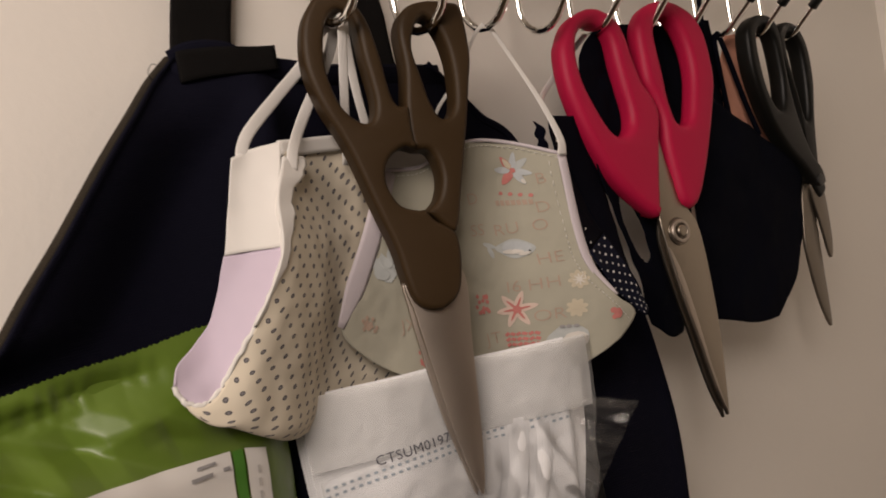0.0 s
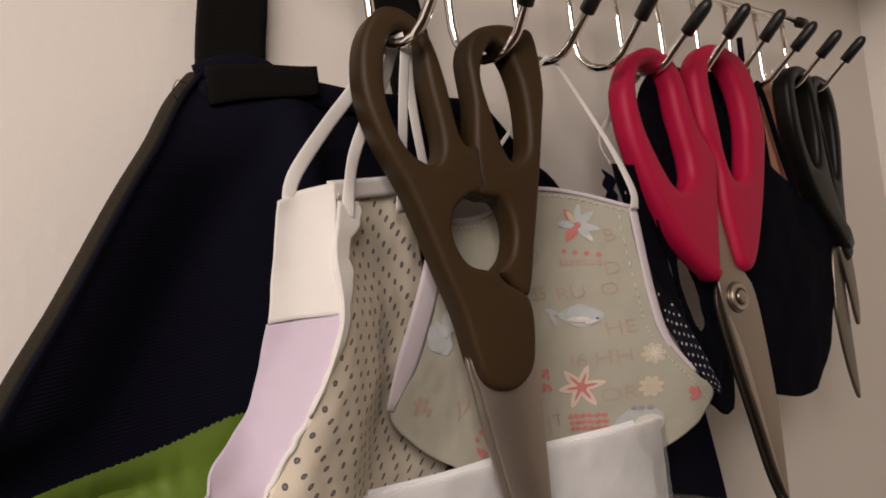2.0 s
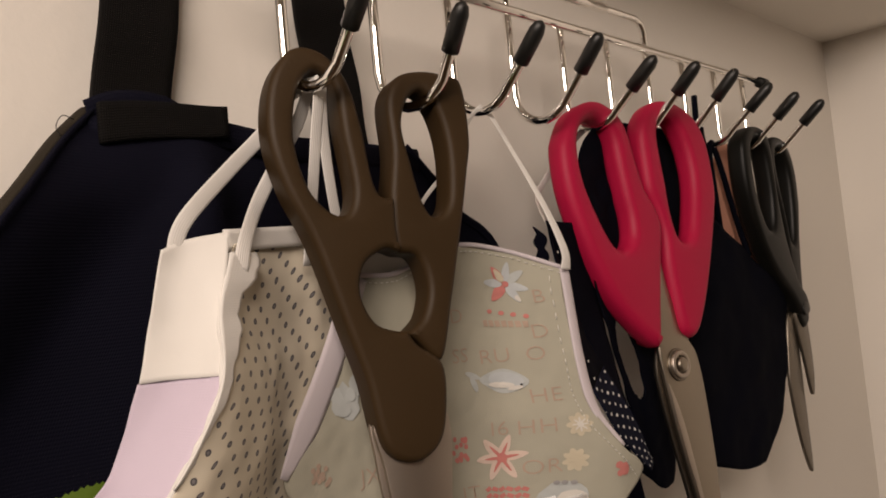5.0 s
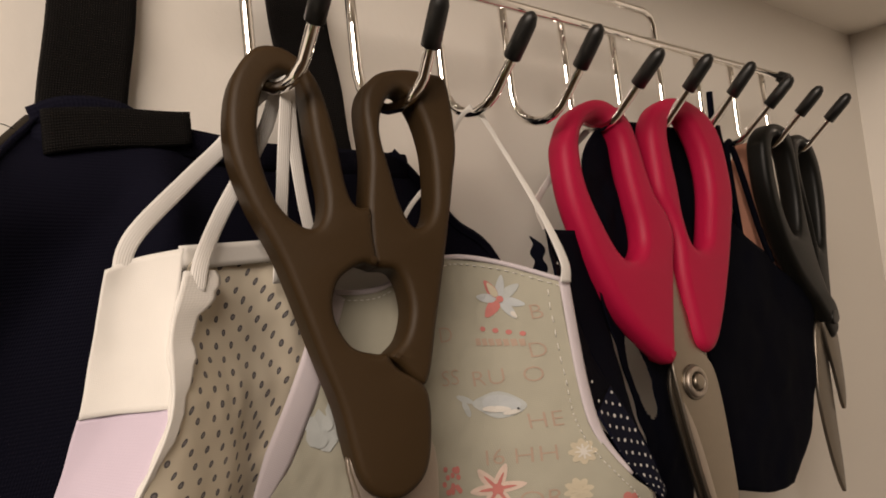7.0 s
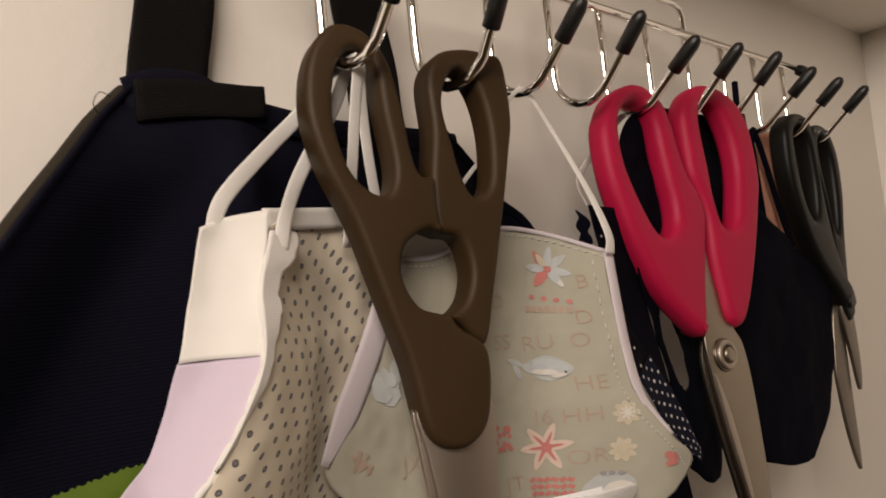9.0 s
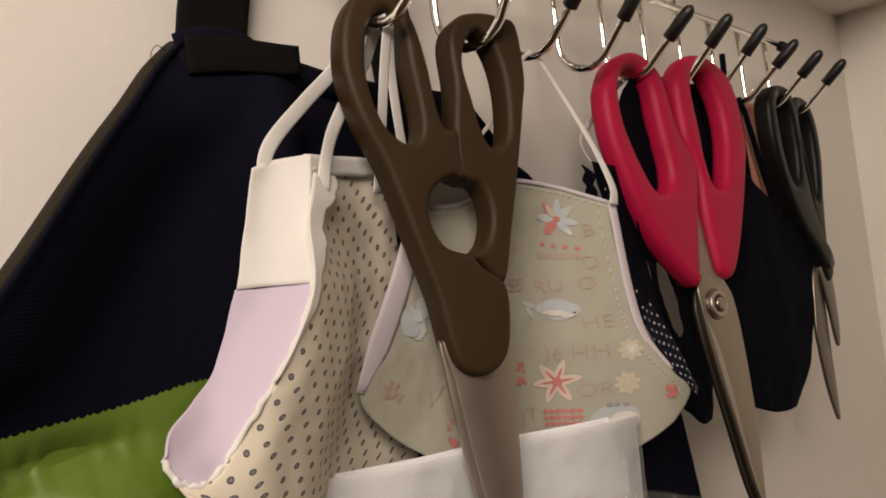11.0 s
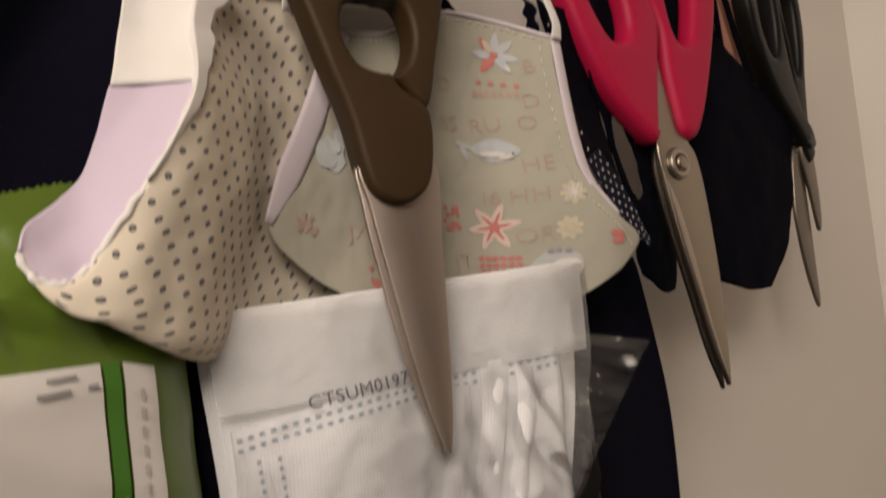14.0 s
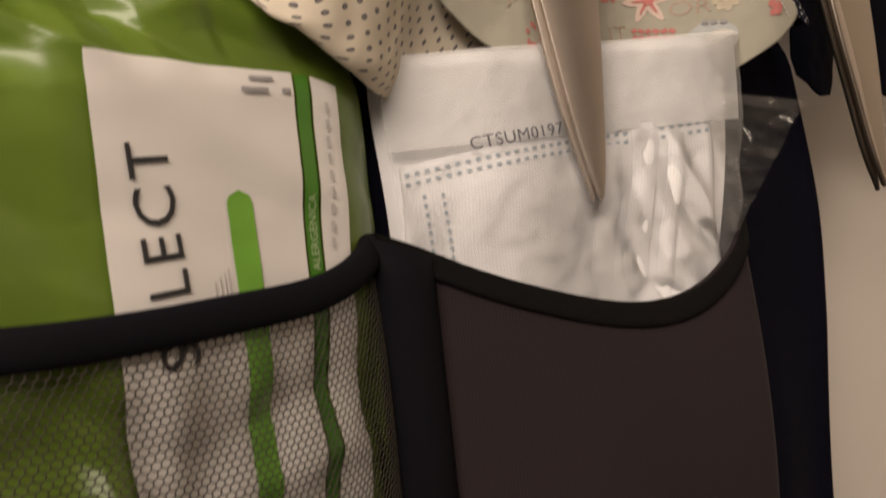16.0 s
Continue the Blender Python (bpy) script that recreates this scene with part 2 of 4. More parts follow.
def plane_frame(x0, y0, z0, slope=0.0, tip=0.0):
    """Flat hanging things: local x along the thing, local y up, local z towards the room. tip: how far y grows per metre of height."""
    a = math.atan(slope)
    ex = Vector((math.cos(a), math.sin(a), 0))
    ez = ex.cross(Vector((0, tip, 1)).normalized()).normalized()
    ey = ez.cross(ex)
    return Matrix(((ex.x, ey.x, ez.x, x0), (ex.y, ey.y, ez.y, y0), (ex.z, ey.z, ez.z, z0), (0, 0, 0, 1)))


def flat_shape(name, outer, holes, half, bevel, mat, parent, m, label="", n=6, res=3, lift=0.0, sharp=False, slim=0.0):
    """A plate with rounded rims and holes, from outlines in the thing's own plane."""
    cu = bpy.data.curves.new(name, "CURVE")
    cu.dimensions, cu.fill_mode = "2D", "BOTH"
    cu.extrude, cu.bevel_depth, cu.bevel_resolution, cu.offset = max(half - bevel, 0), bevel, res, -bevel - slim
    for line in [outer, *holes]:
        pts = [Vector((*q, 0)) for q in line] if sharp else smooth_line([(*q, 0) for q in line], n, True)
        sp = cu.splines.new("POLY")
        sp.points.add(len(pts) - 1)
        for s, q in zip(sp.points, pts):
            s.co = (q.x, q.y, 0, 1)
        sp.use_cyclic_u = True
    tmp = new(name, cu)
    dg = bpy.context.evaluated_depsgraph_get()
    me = bpy.data.meshes.new_from_object(tmp.evaluated_get(dg))
    bpy.data.objects.remove(tmp)
    bpy.data.curves.remove(cu)
    me.transform(m @ Matrix.Translation((0, 0, lift)))
    me.materials.clear()
    me.materials.append(mat)
    bm = bmesh.new()
    bm.from_mesh(me)
    bmesh.ops.remove_doubles(bm, verts=bm.verts, dist=0.00002)
    bmesh.ops.recalc_face_normals(bm, faces=bm.faces)
    for f in bm.faces:
        f.smooth = True
    for e in bm.edges:
        if len(e.link_faces) == 2 and e.calc_face_angle() > 0.7:
            e.smooth = False
    bm.to_mesh(me)
    bm.free()
    ob = new(name, me)
    ob.parent = parent
    if label:
        tagged(ob, label)
    return ob


def local(pts, x0, z0, slope):
    """World (x, z) on a hanging thing's plane to its own coordinates."""
    k = math.sqrt(1 + slope * slope)
    return [((x - x0) * k, z - z0) for x, z in pts]


def sheet(name, f, nu, nv, mat, parent, label="", thick=0.0, size=None, rough=0.0, seed=0, scale=60.0, keep=None, arc=False):
    """Cloth: f(u, v) gives the place; u, v run 0 to 1. size: metres across for the weave. rough: depth of creases. arc: weave by true length."""
    verts, uvs, faces = [], [], []
    grid = [[Vector(f(i / nu, j / nv)) for j in range(nv + 1)] for i in range(nu + 1)]
    w, h = size or ((grid[nu][nv // 2] - grid[0][nv // 2]).length, (grid[nu // 2][nv] - grid[nu // 2][0]).length)
    for i in range(nu + 1):
        for j in range(nv + 1):
            q = grid[i][j].copy()
            if rough:
                s = q * scale + Vector((seed, seed * 2, seed * 3))
                q.y += rough * (noise.noise(s) + 0.5 * noise.noise(s * 2.3))
            verts.append(q)
            if arc:
                across = uvs[(i - 1) * (nv + 1) + j][0] + (grid[i][j] - grid[i - 1][j]).length if i else 0.0
                up = uvs[-1][1] + (grid[i][j] - grid[i][j - 1]).length if j else 0.0
                uvs.append((across, up))
            else:
                uvs.append((i / nu * w, j / nv * h))
    for i in range(nu):
        for j in range(nv):
            if keep and not keep((grid[i][j] + grid[i + 1][j + 1]) / 2):
                continue
            faces.append((i * (nv + 1) + j, (i + 1) * (nv + 1) + j, (i + 1) * (nv + 1) + j + 1, i * (nv + 1) + j + 1))
    ob = link_mesh(name, verts, faces, mat, parent, label, uvs=uvs)
    if thick:
        md = ob.modifiers.new("thickness", "SOLIDIFY")
        md.thickness, md.offset = thick, 0
    return ob


def edge_of(pts):
    """A line through points as a function of 0 to 1, by length."""
    line = smooth_line(pts, 10)
    run = [0.0]
    for a, b in zip(line, line[1:]):
        run.append(run[-1] + (b - a).length)

    def f(t):
        d = t * run[-1]
        for i in range(1, len(line)):
            if d <= run[i] or i == len(line) - 1:
                k = (d - run[i - 1]) / max(run[i] - run[i - 1], 1e-9)
                return line[i - 1].lerp(line[i], min(max(k, 0), 1))
    return f


def patch(left, right, bottom, top):
    """A cloth patch between four edges: left and right run upwards, bottom and top run to the right."""
    l, r, b, t = map(edge_of, (left, right, bottom, top))

    def f(u, v):
        return (l(v) * (1 - u) + r(v) * u + b(u) * (1 - v) + t(u) * v
                - (l(0) * (1 - u) * (1 - v) + r(0) * u * (1 - v) + l(1) * (1 - u) * v + r(1) * u * v))
    return f


def printed(name, outlines, surf, mat, parent, label="", lift=0.0005):
    """Flat prints on cloth or film, one for each outline in world (x, z), laid on the depth surf(x, z)."""
    for line in outlines:
        bm = bmesh.new()
        c = (sum(q[0] for q in line) / len(line), sum(q[1] for q in line) / len(line))
        mid = bm.verts.new((c[0], surf(*c) - lift, c[1]))
        ring = [bm.verts.new((x, surf(x, z) - lift, z)) for x, z in line]
        for a, b in zip(ring, ring[1:] + ring[:1]):
            bm.faces.new((mid, a, b))
        part(name, bm, mat, parent, label)


def lettering(name, text, place, surf, mat, parent, label="", lift=0.0007, size=0.01, turn=0.0, stretch=1.0, thin=False):
    """Words in the built-in font, laid on the depth surf(x, z). place: where the text starts."""
    cu = bpy.data.curves.new(name, "FONT")
    cu.body, cu.size, cu.resolution_u, cu.space_character = text, size, 3, stretch
    if thin:
        cu.offset = -size * 0.012
    tmp = new(name, cu)
    me = bpy.data.meshes.new_from_object(tmp.evaluated_get(bpy.context.evaluated_depsgraph_get()))
    bpy.data.objects.remove(tmp)
    c, s = math.cos(radians(turn)), math.sin(radians(turn))
    for v in me.vertices:
        x, z = place[0] + v.co.x * c - v.co.y * s, place[1] + v.co.x * s + v.co.y * c
        v.co = (x, surf(x, z) - lift, z)
    me.materials.clear()
    me.materials.append(mat)
    ob = new(name, me)
    ob.parent = parent
    if label:
        tagged(ob, label)
    return ob


def oval(x, z, rx, rz, n=14, turn=0.0, wob=0.0, seed=0):
    rnd = random.Random(seed)
    c, s = math.cos(turn), math.sin(turn)
    out = []
    for k in range(n):
        a = 2 * math.pi * k / n
        r = 1 + wob * (rnd.random() - 0.5)
        px, pz = rx * r * math.cos(a), rz * r * math.sin(a)
        out.append((x + px * c - pz * s, z + px * s + pz * c))
    return out


def bar(x, z, w, h, turn=0.0):
    c, s = math.cos(turn), math.sin(turn)
    return [(x + px * c - pz * s, z + px * s + pz * c) for px, pz in ((-w / 2, -h / 2), (w / 2, -h / 2), (w / 2, h / 2), (-w / 2, h / 2))]


# ---- the alcove ----
WALL, SIDE, TOP, HIGH, FLOOR = 0.328, 0.778, 1.714, 2.40, -0.70


def slab(name, lo, hi, mat, label, category):
    bm = bmesh.new()
    bmesh.ops.create_cube(bm, size=1)
    for v in bm.verts:
        v.co = [lo[i] + (v.co[i] + 0.5) * (hi[i] - lo[i]) for i in range(3)]
    me = bpy.data.meshes.new(name)
    bm.to_mesh(me)
    bm.free()
    me.materials.append(mat)
    return tagged(new(name, me), label, category, kind="structure")


# unseen left and front walls, coloured darker than the cream to cut bounced fill
bounce_cut_paint = material("bounce_cut_paint", (0.40, 0.34, 0.28), 0.8, var=0.05, scale=6)
floor_mat = material("floor_boards", (0.26, 0.17, 0.10), 0.5, var=0.25, scale=8)
slab("wall_back", (-2.0, WALL, FLOOR), (SIDE + 0.1, WALL + 0.1, HIGH), wall_paint, "cream painted wall behind the hooks", "wall")
slab("wall_side", (SIDE, -1.8, FLOOR), (SIDE + 0.1, WALL, HIGH), wall_paint, "cream painted side wall of the alcove", "wall")
slab("wall_left", (-2.1, -1.8, FLOOR), (-2.0, WALL, HIGH), bounce_cut_paint, "plain unseen wall, darkened to cut bounce light", "wall")
slab("wall_front", (-2.0, -1.9, FLOOR), (SIDE, -1.8, HIGH), bounce_cut_paint, "plain unseen wall behind, darkened to cut bounce light", "wall")
slab("ceiling", (-2.0, -1.8, HIGH), (SIDE, WALL, HIGH + 0.1), wall_paint, "plain cream ceiling", "ceiling")
slab("soffit", (-2.0, 0.235, TOP), (SIDE, WALL, TOP + 0.03), wall_paint, "cream painted underside above the hook rack", "soffit")
slab("floor", (-2.0, -1.8, FLOOR - 0.1), (SIDE, WALL, FLOOR), floor_mat, "plain wooden floor", "floor")


# ---- the hook rack ----
def hook_rack():
    rack = thing("hook_rack", "chrome wire rack with ten black-tipped hooks on the wall", "hook rack")
    x1, step, back, rail_z, r = 0.190, 0.0375, 0.2945, 1.6400, 0.0019
    tube("rail", [(x1 - 0.03, back - 0.0042, rail_z), (x1 + 0.14, back - 0.0042, rail_z), (x1 + 9 * step + 0.017, back - 0.0042, rail_z)], 0.0021, chrome, rack, "chrome round rail")
    tube("rail_cap", [(x1 + 9 * step + 0.017, back - 0.0042, rail_z), (x1 + 9 * step + 0.026, back - 0.0042, rail_z)], 0.0034, rubber, rack, "black rubber end cap")
    cz = 1.6040
    for k in range(10):
        rad = 0.0155 if k == 1 else 0.0125
        cy = back - rad
        x = x1 + step * k - (0.0050, 0.0020)[k] if k < 2 else x1 + step * k
        line = [(x, back, rail_z + 0.002), (x, back, cz + 0.015), (x, back, cz)]
        end = radians(232)
        for i in range(1, 13):
            a = end * i / 12
            a2 = min(a, radians(146))
            line.append((x + 0.0004 * i, cy + rad * math.cos(a2), cz - rad * math.sin(a2)))
            if a >= radians(146):
                break
        lean = (-0.0060, -0.0060, -0.0050, -0.0050, -0.0027, -0.0018, 0.0003, 0.0020, -0.0010, -0.0012)[k]
        drop = (-0.003, -0.003, -0.002, 0.0, -0.003, 0.0, 0.002, 0.0, -0.001, -0.001)[k]
        tip = Vector((x + 0.0035 + lean, 0.2495, 1.6165 + drop))
        base = Vector(line[-1])
        line.append(tuple(base.lerp(tip, 0.5)))
        line.append(tuple(tip))
        hook = tube("hook", line, r, chrome, rack, "chrome wire hook")
        d = (tip - base).normalized()
        cap = [tip - d * 0.0155, tip - d * 0.0153, tip - d * 0.008, tip - d * 0.002, tip + d * 0.0008, tip + d * 0.002]
        tube("hook_cap", cap, [0.0024, 0.0031, 0.0031, 0.0030, 0.0022, 0.0008], rubber, hook, "black rubber cap")
    xa, xb, zt = x1 + 3 * step, x1 + 6 * step, 1.6575
    up = [(xa, back, rail_z), (xa, back, zt - 0.006), (xa + 0.002, back, zt - 0.002), (xa + 0.007, back, zt), (xa + 0.03, back, zt), (xb - 0.03, back, zt),
          (xb - 0.007, back, zt), (xb - 0.002, back, zt - 0.002), (xb, back, zt - 0.006), (xb, back, rail_z)]
    tube("mounting_wire", up, r, chrome, rack, "chrome mounting loop")
    tube("sleeve", [(xa + 0.035, back, zt), (xb - 0.035, back, zt)], 0.0026, chrome, rack, "chrome sleeve")
    return rack


hook_rack()


# ---- brown kitchen scissors ----
def brown_scissors():
    s = thing("kitchen_scissors", "dark brown plastic kitchen scissors with steel blades on two hooks", "scissors")
    x0, z0, k = 0.208, 1.53, -0.30
    m = plane_frame(x0, 0.2810, z0, k, 0.05)

    def L(*p):
        return local(p, x0, z0, k)
    left = L((0.1722, 1.5768), (0.1747, 1.5943), (0.1825, 1.6049), (0.1923, 1.6045), (0.2002, 1.5954), (0.2038, 1.5799), (0.2055, 1.5633), (0.2076, 1.5567),
             (0.2120, 1.5556), (0.2121, 1.5469), (0.2119, 1.5371), (0.2068, 1.5379), (0.1998, 1.5335), (0.1977, 1.5246), (0.2014, 1.5156), (0.2080, 1.5126), (0.2118, 1.5120), (0.2146, 1.5074),
             (0.2229, 1.4998), (0.2224, 1.4845), (0.2184, 1.4738), (0.2090, 1.4693), (0.1994, 1.4754), (0.1953, 1.4972), (0.1912, 1.5120), (0.1833, 1.5407), (0.1758, 1.5592))
    left_hole = L((0.1815, 1.5747), (0.1839, 1.5902), (0.1891, 1.5969), (0.1947, 1.5923), (0.1959, 1.5768), (0.1975, 1.5592), (0.1952, 1.5515), (0.1906, 1.5518), (0.1846, 1.5592))
    flat_shape("handle", left, [left_hole], 0.0064, 0.0025, brown_plastic, s, m, "brown plastic finger loop and grip", n=7, slim=0.0007, res=4)
    right = L((0.2127, 1.5892), (0.2179, 1.5980), (0.2272, 1.6006), (0.2360, 1.5997), (0.2428, 1.5962), (0.2437, 1.5768), (0.2410, 1.5634), (0.2361, 1.5438), (0.2296, 1.5202),
              (0.2233, 1.5006), (0.2148, 1.5074), (0.2120, 1.5110), (0.2174, 1.5163), (0.2201, 1.5253), (0.2177, 1.5351), (0.2101, 1.5382), (0.2101, 1.5546), (0.2126, 1.5716))
    right_hole = L((0.2187, 1.5799), (0.2217, 1.5892), (0.2266, 1.5923), (0.2313, 1.5840), (0.2331, 1.5706), (0.2312, 1.5541), (0.2260, 1.5495), (0.2225, 1.5561), (0.2206, 1.5664))
    flat_shape("handle", right, [right_hole], 0.0064, 0.0025, brown_plastic, s, m, "brown plastic thumb loop and grip", lift=-0.0014, n=7, slim=0.0007, res=4)
    blade = L((0.1994, 1.4855), (0.2228, 1.4855), (0.2219, 1.4541), (0.2201, 1.4289), (0.2180, 1.4067), (0.2160, 1.3942), (0.2144, 1.3917), (0.2115, 1.4007), (0.2077, 1.4188), (0.2035, 1.4460), (0.2002, 1.4693))
    flat_shape("blade", blade, [], 0.0011, 0.0007, steel, s, m, "brushed steel blade", lift=0.0006, res=1)
    rear = L((0.1991, 1.4855), (0.2152, 1.4856), (0.2166, 1.4389), (0.2157, 1.4087), (0.2135, 1.3912), (0.2102, 1.4027), (0.2052, 1.4238), (0.2013, 1.4490), (0.1987, 1.4713))
    flat_shape("blade", rear, [], 0.0011, 0.0007, steel, s, m, "brushed steel rear blade", lift=-0.0020, res=1)
    return s


def red_scissors():
    s = thing("kitchen_scissors", "crimson red plastic kitchen scissors with a steel screw on the rack", "scissors")
    x0, z0, k = 0.361, 1.482, -0.12
    m = plane_frame(x0, 0.2700, z0, k, 0.08)

    def L(*p):
        return local(p, x0, z0, k)
    left = L((0.3094, 1.5793), (0.3127, 1.5878), (0.3198, 1.5968), (0.3312, 1.6025), (0.3401, 1.6036), (0.3482, 1.6005), (0.3541, 1.5954), (0.3573, 1.5871), (0.3593, 1.5744),
             (0.3620, 1.5630), (0.3672, 1.5545), (0.3694, 1.5442), (0.3653, 1.5302), (0.3597, 1.5107), (0.3549, 1.4935), (0.3502, 1.4913), (0.3369, 1.5024), (0.3265, 1.5145),
             (0.3178, 1.5312), (0.3122, 1.5475), (0.3091, 1.5630))
    left_hole = L((0.3227, 1.5837), (0.3267, 1.5901), (0.3339, 1.5933), (0.3410, 1.5909), (0.3442, 1.5845), (0.3449, 1.5725), (0.3459, 1.5602), (0.3471, 1.5498), (0.3459, 1.5415),
                  (0.3417, 1.5370), (0.3367, 1.5366), (0.3323, 1.5407), (0.3272, 1.5507), (0.3226, 1.5633), (0.3214, 1.5740))
    flat_shape("handle", left, [left_hole], 0.0060, 0.0045, red_plastic, s, m, "crimson plastic finger loop and grip", slim=0.0009, res=4)
    right = L((0.3653, 1.5915), (0.3712, 1.6012), (0.3803, 1.6066), (0.3910, 1.6084), (0.4020, 1.6061), (0.4120, 1.5999), (0.4177, 1.5890), (0.4190, 1.5750), (0.4180, 1.5610),
              (0.4138, 1.5491), (0.4055, 1.5303), (0.3956, 1.5110), (0.3865, 1.4970), (0.3798, 1.4924), (0.3739, 1.4939), (0.3704, 1.4989), (0.3690, 1.5126), (0.3684, 1.5276),
              (0.3696, 1.5420), (0.3675, 1.5529), (0.3640, 1.5630), (0.3640, 1.5746))
    right_hole = L((0.3797, 1.5899), (0.3848, 1.5961), (0.3924, 1.5967), (0.3980, 1.5869), (0.4000, 1.5753), (0.3989, 1.5638), (0.3945, 1.5504), (0.3904, 1.5414), (0.3854, 1.5389),
                   (0.3811, 1.5418), (0.3791, 1.5530), (0.3793, 1.5660), (0.3789, 1.5792))
    flat_shape("handle", right, [right_hole], 0.0060, 0.0045, red_plastic, s, m, "crimson plastic thumb loop and grip", lift=-0.0008, slim=0.0009, res=4)
    front = L((0.3655, 1.5410), (0.3690, 1.5162), (0.3765, 1.4945), (0.3812, 1.4859), (0.3828, 1.4708), (0.3822, 1.4463), (0.3804, 1.4222), (0.3768, 1.3988), (0.3738, 1.3840),
              (0.3716, 1.3880), (0.3678, 1.4011), (0.3634, 1.4260), (0.3590, 1.4507), (0.3562, 1.4750), (0.3552, 1.4915), (0.3598, 1.5166))
    flat_shape("blade", front, [], 0.0012, 0.0008, blade_steel, s, m, "steel blade", lift=0.0004, res=2)
    bevel = L((0.3566, 1.4745), (0.3600, 1.4680), (0.3630, 1.4560), (0.3660, 1.4350), (0.3685, 1.4110), (0.3724, 1.3885), (0.3730, 1.3860), (0.3716, 1.3890), (0.3682, 1.4020), (0.3640, 1.4265), (0.3597, 1.4505))
    flat_shape("ground_edge", bevel, [], 0.0004, 0.0002, steel, s, m, "bright ground cutting edge", lift=0.0016, res=1)
    rear = L((0.3640, 1.5000), (0.3740, 1.5000), (0.3740, 1.4400), (0.3735, 1.4000), (0.3728, 1.3830), (0.3706, 1.3865), (0.3660, 1.4011), (0.3616, 1.4260), (0.3573, 1.4507),
             (0.3546, 1.4700), (0.3550, 1.4850))
    flat_shape("blade", rear, [], 0.0011, 0.0007, dark_steel, s, m, "darker rear steel blade", lift=-0.0022, res=1)
    cx, cz = 0.3660, 1.4823
    collar = L(*oval(cx, cz, 0.0074, 0.0074, 20))
    flat_shape("collar", collar, [], 0.0008, 0.0005, dark_steel, s, m, "dark steel washer", lift=0.0018, n=2)
    ring = L(*oval(cx, cz, 0.0064, 0.0064, 18))
    flat_shape("screw", ring, [L(*oval(cx, cz, 0.0040, 0.0040, 14))], 0.0013, 0.0009, steel, s, m, "round steel screw", lift=0.0028, n=2)
    slot = L(*oval(cx, cz, 0.0032, 0.0032, 14))
    flat_shape("screw_head", slot, [], 0.0018, 0.0012, blade_steel, s, m, "domed steel rivet head", lift=0.0034, n=2)
    return s


def black_scissors():
    s = thing("scissors", "slim black-handled scissors with dark steel blades on the end hooks", "scissors")
    x0, z0, k = 0.505, 1.50, 0.0
    m = plane_frame(x0, 0.2770, z0, k, 0.0)

    def L(*p):
        return local(p, x0, z0, k)
    left = L((0.4683, 1.5862), (0.4718, 1.5962), (0.4829, 1.6029), (0.4957, 1.6035), (0.5041, 1.5985), (0.5075, 1.5874), (0.5090, 1.5635), (0.5140, 1.5380), (0.5235, 1.5154),
             (0.5333, 1.5052), (0.5358, 1.4937), (0.5243, 1.4928), (0.5103, 1.5063), (0.4931, 1.5210), (0.4784, 1.5411), (0.4694, 1.5651))
    lh = L((0.4790, 1.5850), (0.4830, 1.5935), (0.4910, 1.5955), (0.4975, 1.5890), (0.5000, 1.5750), (0.5005, 1.5600), (0.4970, 1.5450), (0.4890, 1.5470), (0.4815, 1.5620))
    flat_shape("handle", left, [lh], 0.0056, 0.0030, black_plastic, s, m, "black plastic handle loop", slim=0.0008)
    right = L((0.5073, 1.5907), (0.5125, 1.5983), (0.5245, 1.6010), (0.5360, 1.5970), (0.5440, 1.5836), (0.5450, 1.5615), (0.5395, 1.5379), (0.5358, 1.5149), (0.5353, 1.5035),
              (0.5395, 1.4902), (0.5294, 1.4844), (0.5195, 1.4995), (0.5194, 1.5155), (0.5186, 1.5380), (0.5136, 1.5605), (0.5080, 1.5763))
    rh = L((0.5170, 1.5850), (0.5205, 1.5920), (0.5275, 1.5920), (0.5335, 1.5800), (0.5340, 1.5600), (0.5305, 1.5400), (0.5265, 1.5380), (0.5225, 1.5560), (0.5185, 1.5720))
    flat_shape("handle", right, [rh], 0.0056, 0.0030, black_plastic, s, m, "black plastic handle loop", lift=-0.0025, slim=0.0008)
    a = L((0.5239, 1.5009), (0.5343, 1.5035), (0.5387, 1.4853), (0.5395, 1.4592), (0.5365, 1.4461), (0.5330, 1.4479), (0.5282, 1.4669), (0.5232, 1.4849))
    flat_shape("blade", a, [], 0.0011, 0.0006, dark_steel, s, m, "dark steel blade", res=1)
    b = L((0.5160, 1.4935), (0.5269, 1.4910), (0.5267, 1.4671), (0.5265, 1.4416), (0.5265, 1.4050), (0.5225, 1.4045), (0.5150, 1.4220), (0.5100, 1.4445), (0.5090, 1.4631))
    flat_shape("blade", b, [], 0.0011, 0.0006, dark_steel, s, m, "dark steel blade", lift=-0.002, res=1)
    pin = L(*oval(0.5270, 1.4965, 0.0040, 0.0040, 12))
    flat_shape("pivot", pin, [], 0.0012, 0.0007, rubber, s, m, "dark round pivot", lift=0.0050, n=2)
    return s


brown_scissors()
red_scissors()
black_scissors()


